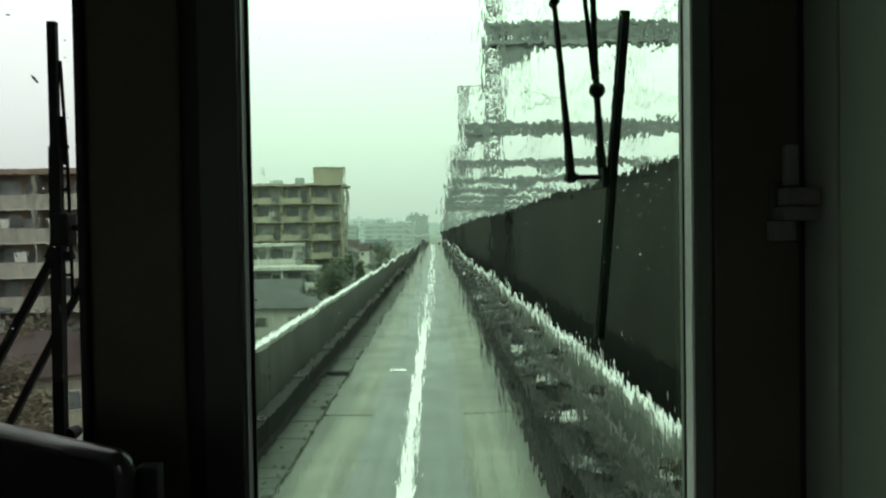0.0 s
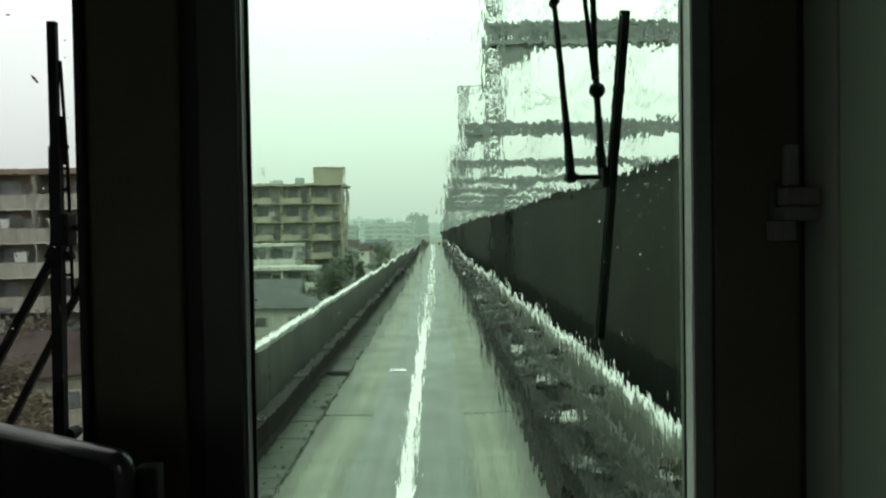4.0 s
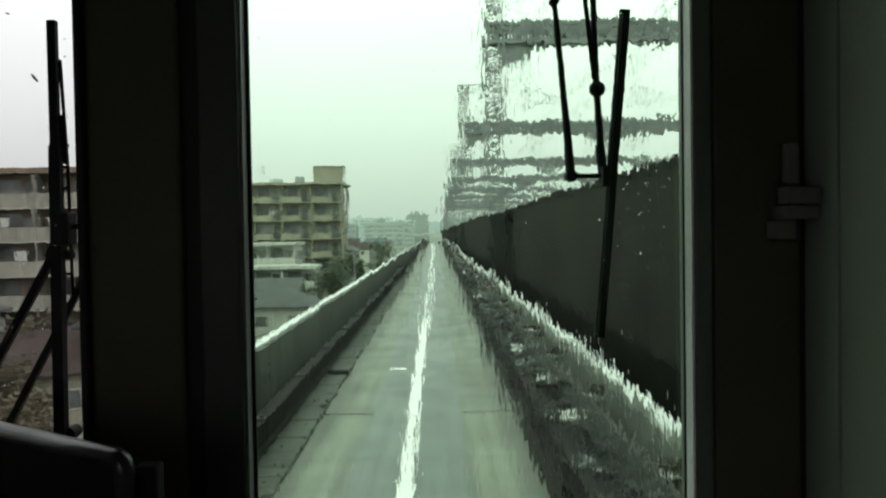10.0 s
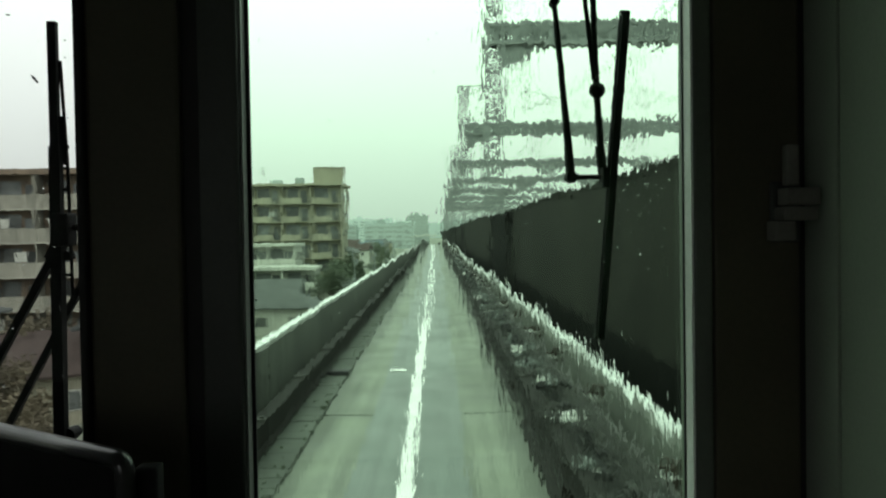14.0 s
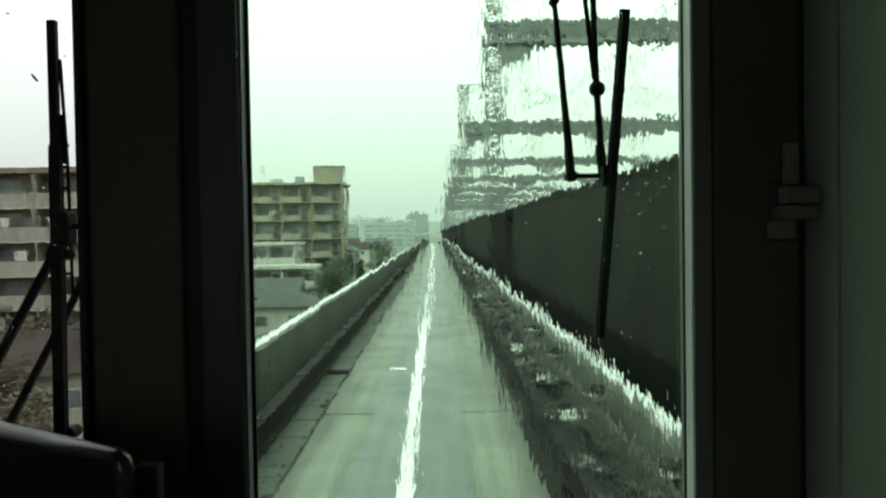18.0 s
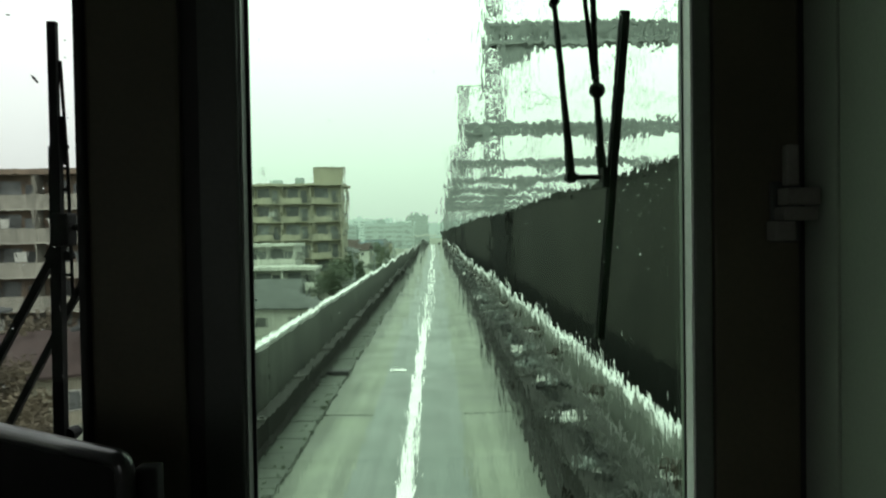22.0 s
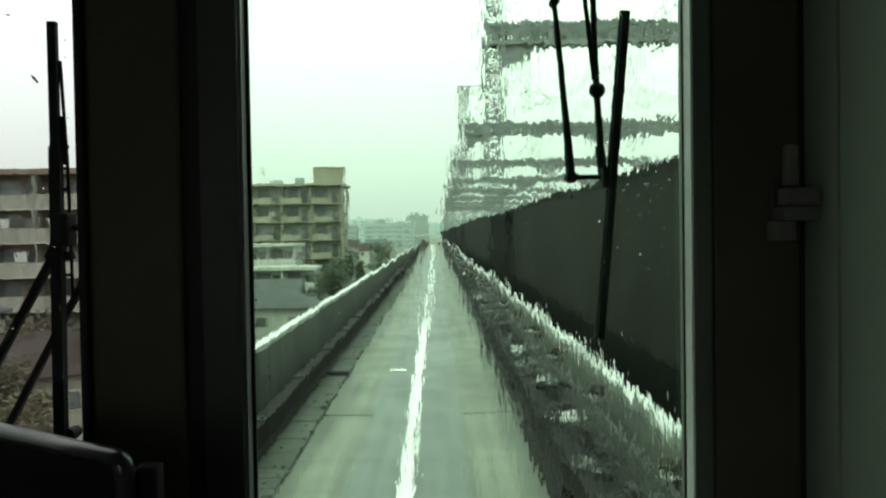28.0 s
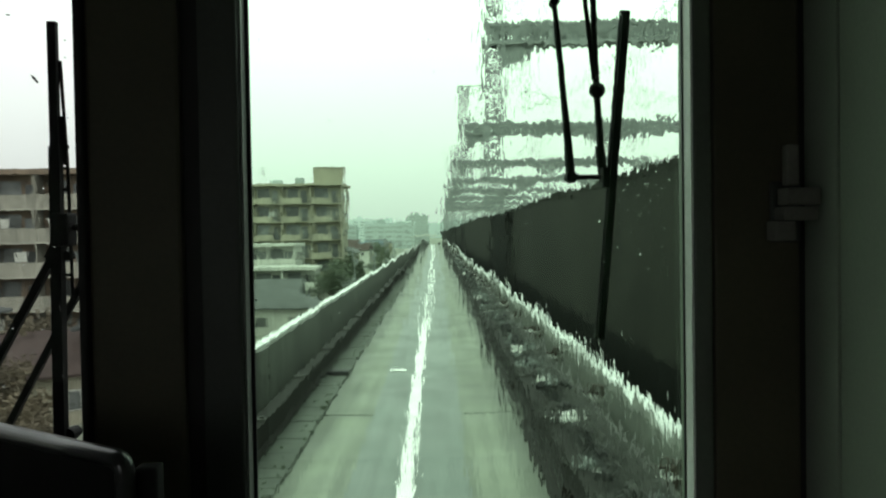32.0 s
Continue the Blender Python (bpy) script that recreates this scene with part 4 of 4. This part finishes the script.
# small station past the crest
st = base("station", (-3.5, 318, 0), "pale station building with a flat white canopy", "station")
bm = bmesh.new()
box(bm, -4, 3, 0, 40, 0, 6.0)
part("wall", bm, M_pale, st)
bm = bmesh.new()
box(bm, -5, 4.5, -1, 42, 10.0, 10.4)
part("canopy", bm, M_white, st)
for yy in (2, 14, 26, 38):
    bm = bmesh.new()
    box(bm, -3.2, -2.9, yy, yy + 0.3, 6.004, 9.996)
    part("canopy_post", bm, M_galv, st)

# ---- train cab ----
CF, CP = 1.215, 1.262   # inner face of the cab front, plane of its panes
X_L, X_R = -1.17, 0.815
WL, WR = -0.060, 0.6385   # middle window opening
LL, LR = -1.06, -0.304   # side windscreen opening
Z0, Z1 = 9.95, 12.25
ZB, ZT = 10.62, 11.98    # middle window sill and head
front = base("cab_front", (0, 0, 0), "dark painted front wall of the train cab around the windows", "cab wall", kind="structure")


def slab(name, parent, material, *b, soft=0.0, label=""):
    bm = bmesh.new()
    box(bm, *b)
    if soft:
        soften(bm, soft)
    return part(name, bm, material, parent, label)


slab("pillar", front, M_pillar, LR + 0.012, -0.149, CF, 1.30, Z0, Z1, soft=0.006, label="dark brown pillar")
slab("pillar_seam", front, M_rubber, -0.1485, -0.123, CF + 0.012, 1.29, Z0, Z1)
slab("door_frame_left", front, M_frame, -0.1225, WL - 0.001, CF + 0.004, 1.30, Z0, Z1, soft=0.004, label="dark grey door frame")
slab("side_gasket", front, M_rubber, LR, LR + 0.0115, CF - 0.012, 1.295, 10.80, Z1, soft=0.003, label="black rubber gasket")
slab("sill", front, M_frame, WL, WR, CF + 0.006, 1.30, Z0, ZB)
slab("head", front, M_frame, WL, WR, CF + 0.006, 1.30, ZT, Z1)
slab("side_sill", front, M_frame, X_L, LR - 0.001, CF, 1.30, Z0, 10.93)
slab("side_head", front, M_frame, X_L, LR - 0.001, CF, 1.30, ZT, Z1)
slab("side_jamb", front, M_frame, X_L, LL, CF, 1.30, 10.931, ZT - 0.001)
slab("door_frame_right", front, M_frame_green, WR + 0.001, 0.668, CF + 0.006, 1.30, Z0, Z1, soft=0.004, label="dark grey-green door frame")
slab("panel_right", front, M_pillar, 0.669, X_R - 0.014, CF, 1.30, Z0, Z1, soft=0.004, label="dark brown panel")
# Black strip between the brown panel and the side wall.
slab("corner_seal", front, M_rubber, X_R - 0.0135, X_R - 0.001, CF + 0.012, 1.29, Z0, Z1, label="black strip filling the corner gap")
slab("reveal_left", front, M_reveal, WL, WL + 0.0035, CF + 0.012, 1.255, ZB + 0.001, ZT - 0.001, label="thin metal edge, its brightness painted in")
slab("reveal_right", front, M_reveal_lit, WR - 0.0035, WR, CF + 0.005, 1.255, ZB + 0.001, ZT - 0.001, label="thin metal edge, its brightness painted in")
slab("pane_gasket_left", front, M_rubber, WL + 0.0005, WL + 0.009, 1.2555, 1.2614, ZB + 0.001, ZT - 0.001)
slab("pane_gasket_right", front, M_rubber, WR - 0.0055, WR - 0.0005, 1.2555, 1.2614, ZB + 0.001, ZT - 0.001)


def pane(name, x0, x1, z0, z1, inner, outer, label):
    bm = bmesh.new()
    box(bm, x0, x1, CP, CP + 0.006, z0, z1)
    ob = tagged(new(name, mesh_of(name, bm, inner, outer)), label, "window pane", kind="structure")
    for f in ob.data.polygons:
        f.material_index = 1 if f.normal.y > 0.5 else 0
    ob.visible_shadow = False
    return ob


pane("window_1", WL + 0.001, WR - 0.001, ZB + 0.002, ZT - 0.002, M_glass_in, M_glass_wet, "rain-streaked glass of the cab's middle window")
pane("window_2", LL + 0.001, LR - 0.001, 10.932, ZT - 0.002, M_glass_side_in, M_glass_left, "rain-spotted glass of the cab's side windscreen")

# raindrops clinging to the outside of the panes
rd = random.Random(3)
bm = bmesh.new()


def drop(x, z, r, tall):
    n, rows = 8, ((1.0, 0.0), (0.8, 0.45), (0.42, 0.72))
    rings = []
    for s, h in rows:
        rings.append([bm.verts.new((x + math.cos(2 * math.pi * i / n) * r * s, CP + 0.0064 + h * r * 0.35, z + math.sin(2 * math.pi * i / n) * r * s * tall)) for i in range(n)])
    tip = bm.verts.new((x, CP + 0.0064 + 0.85 * r * 0.35, z))
    bm.faces.new(rings[0])
    for a, b in zip(rings, rings[1:]):
        for i in range(n):
            bm.faces.new((a[i], a[(i + 1) % n], b[(i + 1) % n], b[i]))
    for i in range(n):
        bm.faces.new((rings[-1][i], rings[-1][(i + 1) % n], tip))


for k in range(16):
    x = 0.49 + rd.uniform(-0.03, 0.13)
    z = rd.uniform(11.24, 11.56) if k < 12 else rd.uniform(10.75, 11.66)
    drop(x, z, rd.uniform(0.0006, 0.0017), rd.uniform(0.9, 1.8))
for k in range(60):
    drop(rd.uniform(WL + 0.02, WR - 0.02), rd.uniform(10.8, 11.66), rd.uniform(0.0005, 0.0013), rd.uniform(0.9, 1.6))
for k in range(45):
    drop(rd.gauss(0.565, 0.03), rd.gauss(11.385, 0.05), rd.uniform(0.0004, 0.0011), rd.uniform(0.8, 1.6))
for k in range(22):
    drop(rd.uniform(-0.47, LR - 0.01), rd.uniform(10.99, 11.66), rd.uniform(0.0006, 0.0018), rd.uniform(0.8, 1.4))
for k in range(34):
    drop(rd.uniform(0.485, 0.560) if k < 22 else rd.uniform(0.58, 0.625), rd.uniform(10.95, 11.14) if k < 22 else rd.uniform(10.9, 11.05), rd.uniform(0.0006, 0.0011), rd.uniform(5, 13))
rain = thing("raindrops", bm, M_drop, "clear raindrops clinging to the cab windows", "raindrops", kind="stuff")
rain.visible_shadow = False
for f in rain.data.polygons:
    f.use_smooth = True

M_dirt = mat("dried_dirt", (0.30, 0.31, 0.29), 0.9, 40.0, 0.3, 300, 0.1)
for x, z, tx, tz, r in ((-0.3936, 11.554, 0.0055, 0.0065, 0.0022), (-0.4329, 11.6558, 0.004, 0.001, 0.0012)):
    bm = bmesh.new()
    rings = []
    for i in range(9):
        t = i / 8 * 2 - 1
        w = r * math.sqrt(max(0.04, 1 - t * t)) * (0.8 + 0.4 * rd.random())
        c = Vector((tx * t, 0, -tz * t))
        rings.append([bm.verts.new(c + Vector((w * math.cos(a), 0.0003 + 0.0003 * math.sin(a), w * math.sin(a)))) for a in (k * math.pi / 4 for k in range(8))])
    for a, b in zip(rings, rings[1:]):
        for k in range(8):
            bm.faces.new((a[k], a[(k + 1) % 8], b[(k + 1) % 8], b[k]))
    bm.faces.new(rings[0])
    bm.faces.new(rings[-1])
    thing("dirt_mark", bm, M_dirt, "small grey smear of dirt on the side windscreen", "dirt mark", "dirt marks on the glass").location = (x, CP + 0.0066, z)

# wiper of the middle window, hung from above
WY = 1.30
wp = base("wiper", (0.49, WY, 12.1), "black windscreen wiper with twin arms hanging over wet glass", "wiper", "wipers")


def wpart(name, parent, fn, label=""):
    bm = bmesh.new()
    fn(bm)
    o = parent.location
    bmesh.ops.translate(bm, verts=list(bm.verts), vec=(-o[0], -o[1], -o[2]))
    return part(name, bm, M_wiper, parent, label)


wpart("blade", wp, lambda b: (bar(b, (0.5539, WY, 11.657), (0.506, WY, 11.1206), 0.012, 0.016), bar(b, (0.553, WY - 0.013, 11.647), (0.506, WY - 0.013, 11.126), 0.005, 0.012)), "long black rubber blade")
wpart("arm", wp, lambda b: (rod(b, (0.437, WY + 0.01, 12.1), (0.4399, WY + 0.01, 11.68), 0.0042), rod(b, (0.4399, WY + 0.01, 11.68), (0.4563, WY + 0.01, 11.495), 0.0046, 0.0055), rod(b, (0.4563, WY + 0.01, 11.495), (0.4643, WY + 0.01, 11.389), 0.0058, 0.008)))
wpart("arm", wp, lambda b: (rod(b, (0.484, WY + 0.012, 12.1), (0.4911, WY + 0.012, 11.68), 0.004), rod(b, (0.4911, WY + 0.012, 11.68), (0.5055, WY + 0.012, 11.548), 0.0042)))
wpart("arm", wp, lambda b: (rod(b, (0.498, WY + 0.018, 12.1), (0.5056, WY + 0.018, 11.682), 0.0052), rod(b, (0.5056, WY + 0.018, 11.682), (0.5100, WY + 0.018, 11.532), 0.0055), rod(b, (0.5100, WY + 0.018, 11.532), (0.5170, WY + 0.018, 11.42), 0.0055, 0.0062), rod(b, (0.5140, WY + 0.018, 11.44), (0.5204, WY + 0.018, 11.375), 0.0085, 0.0075)))
wpart("link", wp, lambda b: rod(b, (0.4625, WY + 0.01, 11.388), (0.521, WY + 0.012, 11.388), 0.004))
wpart("link_joint", wp, lambda b: rod(b, (0.4643, WY - 0.002, 11.388), (0.4643, WY + 0.022, 11.388), 0.0095, n=14))
wpart("ball_joint", wp, lambda b: bmesh.ops.create_uvsphere(b, u_segments=16, v_segments=10, radius=0.0135, matrix=Matrix.Translation((0.5095, WY + 0.012, 11.531))))
wpart("arm_clip", wp, lambda b: rod(b, (0.4405, WY, 11.676), (0.4405, WY + 0.02, 11.676), 0.008, n=12))
wpart("blade_clip", wp, lambda b: box(b, 0.513, 0.532, WY - 0.012, WY + 0.02, 11.37, 11.402))
wpart("pivot_box", wp, lambda b: (box(b, 0.40, 0.54, WY + 0.001, WY + 0.06, 12.05, 12.17), soften(b, 0.012)))

# wiper of the side windscreen, standing on its pivot
wq = base("wiper", (-0.62, WY, 10.80), "black windscreen wiper standing upright beside the pillar", "wiper", "wipers")
wpart("blade", wq, lambda b: (bar(b, (-0.3785, WY, 11.652), (-0.378, WY, 11.45), 0.011, 0.014), bar(b, (-0.378, WY, 11.45), (-0.379, WY, 11.25), 0.014, 0.018), bar(b, (-0.379, WY, 11.25), (-0.381, WY, 10.96), 0.017, 0.018)), "long black rubber blade")
wpart("blade_spine", wq, lambda b: (rod(b, (-0.370, WY + 0.006, 11.59), (-0.362, WY + 0.006, 11.42), 0.003), rod(b, (-0.362, WY + 0.006, 11.42), (-0.3585, WY + 0.006, 11.20), 0.0028), bar(b, (-0.372, WY + 0.006, 11.50), (-0.364, WY + 0.006, 11.42), 0.006)))


def ties(b):
    for z in (11.45, 11.415, 11.38, 11.275, 11.24):
        bar(b, (-0.376, WY + 0.005, z), (-0.359, WY + 0.005, z), 0.005)


wpart("spine_ties", wq, ties)
wpart("bracket", wq, lambda b: (box(b, -0.386, -0.355, WY - 0.014, WY + 0.022, 11.288, 11.342), soften(b, 0.005)))
wpart("bracket_pin", wq, lambda b: (rod(b, (-0.36, WY + 0.005, 11.318), (-0.336, WY + 0.005, 11.318), 0.005), rod(b, (-0.366, WY + 0.0, 11.272), (-0.366, WY + 0.02, 11.272), 0.008)))
wpart("arm", wq, lambda b: (bar(b, (-0.374, WY + 0.012, 11.303), (-0.60, WY + 0.012, 10.90), 0.010, 0.013), bar(b, (-0.366, WY + 0.012, 11.315), (-0.395, WY + 0.012, 11.265), 0.018, 0.02)))
wpart("arm", wq, lambda b: bar(b, (-0.334, WY + 0.02, 11.252), (-0.575, WY + 0.02, 10.81), 0.009, 0.011))
wpart("pivot_box", wq, lambda b: (box(b, -0.68, -0.54, WY + 0.001, WY + 0.06, 10.76, 10.92), soften(b, 0.012)))
bm = bmesh.new()
rod(bm, (0, 0, 0), (0, 0.035, 0), 0.013, 0.010, 12)
thing("washer_nozzle", bm, M_wiper, "small black washer nozzle under the side windscreen", "nozzle").location = (-0.372, WY + 0.001, 10.975)

# cab interior
side = base("cab_side_wall", (0, 0, 0), "grey-green painted side panel of the cab with a seam", "cab wall", kind="structure")
slab("panel", side, M_side, X_R, X_R + 0.04, 1.130, 1.30, Z0, Z1, soft=0.003)
slab("panel", side, M_side, X_R, X_R + 0.04, -2.2, 1.122, Z0, Z1, soft=0.003)
bm = bmesh.new()
box(bm, X_L - 0.06, 1.23, -2.26, 1.31, 9.80, Z0 - 0.002)
thing("floor", bm, M_floorcar, "grey vinyl floor of the train", "floor", kind="structure")
bm = bmesh.new()
box(bm, X_L - 0.06, 1.23, -2.26, 1.31, Z1 + 0.002, Z1 + 0.12)
thing("ceiling", bm, M_roofcar, "dull grey ceiling of the train", "ceiling", kind="structure")
lw = base("wall_left", (0, 0, 0), "pale painted left wall of the train with a side window", "wall", kind="structure")
slab("lower_wall", lw, M_shell, X_L - 0.05, X_L - 0.001, -2.2, 1.30, Z0, 10.85)
slab("upper_wall", lw, M_shell, X_L - 0.05, X_L - 0.001, -2.2, 1.30, 12.05, Z1)
slab("wall_pier", lw, M_shell, X_L - 0.05, X_L - 0.001, -0.72, 1.30, 10.851, 12.049)
slab("wall_pier", lw, M_shell, X_L - 0.05, X_L - 0.001, -2.2, -2.05, 10.851, 12.049)
slab("window_frame", lw, M_frame, X_L - 0.04, X_L - 0.01, -1.40, -1.36, 10.851, 12.049)
bm = bmesh.new()
box(bm, X_L - 0.05, 1.22, -2.26, -2.202, Z0, Z1)
thing("wall_back", bm, M_shell, "pale partition wall behind the cab", "wall", kind="structure")

# driver's desk hood with a rounded top edge
desk = base("driver_desk", (-0.120, 0.94, 9.95), "black plastic driver's desk hood with a rounded shiny edge", "driver's desk")
bm = bmesh.new()
prism(bm, [(-0.42, 0.0), (-0.006, 0.0), (-0.006, 1.064), (-0.010, 1.076), (-0.022, 1.082), (-0.42, 1.082)], -0.02, -0.006)
part("hood", bm, M_desk, desk)
bm = bmesh.new()
line = [(-0.42, 1.086)] + [(-0.024 + 0.016 * math.sin(a * 0.157), 1.070 + 0.016 * math.cos(a * 0.157)) for a in range(11)] + [(-0.008, 0.4)]
rings = []
for i, (xa, za) in enumerate(line):
    p, q = line[max(0, i - 1)], line[min(len(line) - 1, i + 1)]
    t = Vector((q[0] - p[0], 0, q[1] - p[1])).normalized()
    out = Vector((-t.z, 0, t.x))
    rings.append([bm.verts.new(Vector((xa, -0.012, za)) + (out * math.cos(k * math.pi / 7) + Vector((0, 1, 0)) * math.sin(k * math.pi / 7)) * 0.012) for k in range(14)])
for ra, rb2 in zip(rings, rings[1:]):
    for k in range(14):
        bm.faces.new((ra[k], ra[(k + 1) % 14], rb2[(k + 1) % 14], rb2[k]))
bm.faces.new(rings[0])
bm.faces.new(rings[-1])
rim = part("padded_rim", bm, M_rim, desk, "rounded shiny black rim")
for f in rim.data.polygons:
    f.use_smooth = True
bm = bmesh.new()
prism(bm, [(-0.38, 0.2), (-0.10, 0.2), (-0.10, 1.0), (-0.38, 1.0)], -0.0235, -0.0205)
part("back_panel", bm, M_desk, desk)
desk.rotation_euler = (0, 0, math.atan2(-0.16, 0.241))
bm = bmesh.new()
box(bm, 0, 0.028, 0, 0.03, 0, 1.073)
soften(bm, 0.005)
thing("desk_post", bm, M_wiper, "dull grey upright post beside the desk", "post").location = (-0.128, 0.945, 9.95)

# window latch on the dark panel
latch = base("door_latch", (0.777, 1.2, 11.34), "worn grey metal latch with an upright lever", "latch")
slab("lever", latch, M_latch, -0.016, 0.004, -0.03, -0.012, 0.022, 0.083, soft=0.004)
slab("catch_block", latch, M_latch, -0.017, 0.034, -0.034, 0.002, -0.007, 0.0185, soft=0.003)
slab("strike_block", latch, M_latch, -0.020, 0.032, -0.030, 0.006, -0.030, -0.0095, soft=0.003)
slab("foot", latch, M_latch, -0.030, 0.002, -0.024, 0.012, -0.060, -0.0305, soft=0.004)
slab("backplate", latch, M_frame, -0.024, 0.022, 0.0065, 0.0145, -0.062, 0.03, soft=0.003)

# outer right wall, front corner and running gear of the car
bm = bmesh.new()
box(bm, 1.17, 1.22, -2.2, 1.30, Z0, Z1)
box(bm, X_R + 0.042, 1.169, 1.22, 1.30, Z0, Z1)
thing("wall_right", bm, M_shell, "pale painted right body side of the train", "wall", kind="structure")
gear = base("running_gear", (0, -1.1, 9.0), "dark train underframe on rubber-tyred wheels", "running gear")
slab("underframe", gear, M_steel, -0.95, 0.95, -1.05, 2.2, 0.46, 0.798, soft=0.02)
slab("axle_housing", gear, M_steel, -0.62, 0.62, -0.14, 0.14, 0.30, 0.457, soft=0.03)
for x in (-0.88, 0.84):
    bm = bmesh.new()
    rod(bm, (x - 0.13, 0, 0.40), (x + 0.13, 0, 0.40), 0.398, 0.398, 28)
    soften(bm, 0.02, 1)
    tyre = part("tyre", bm, M_rubber, gear)
    bm = bmesh.new()
    rod(bm, (x - 0.14, 0, 0.40), (x + 0.14, 0, 0.40), 0.21, 0.21, 20)
    part("rim", bm, M_galv, tyre)
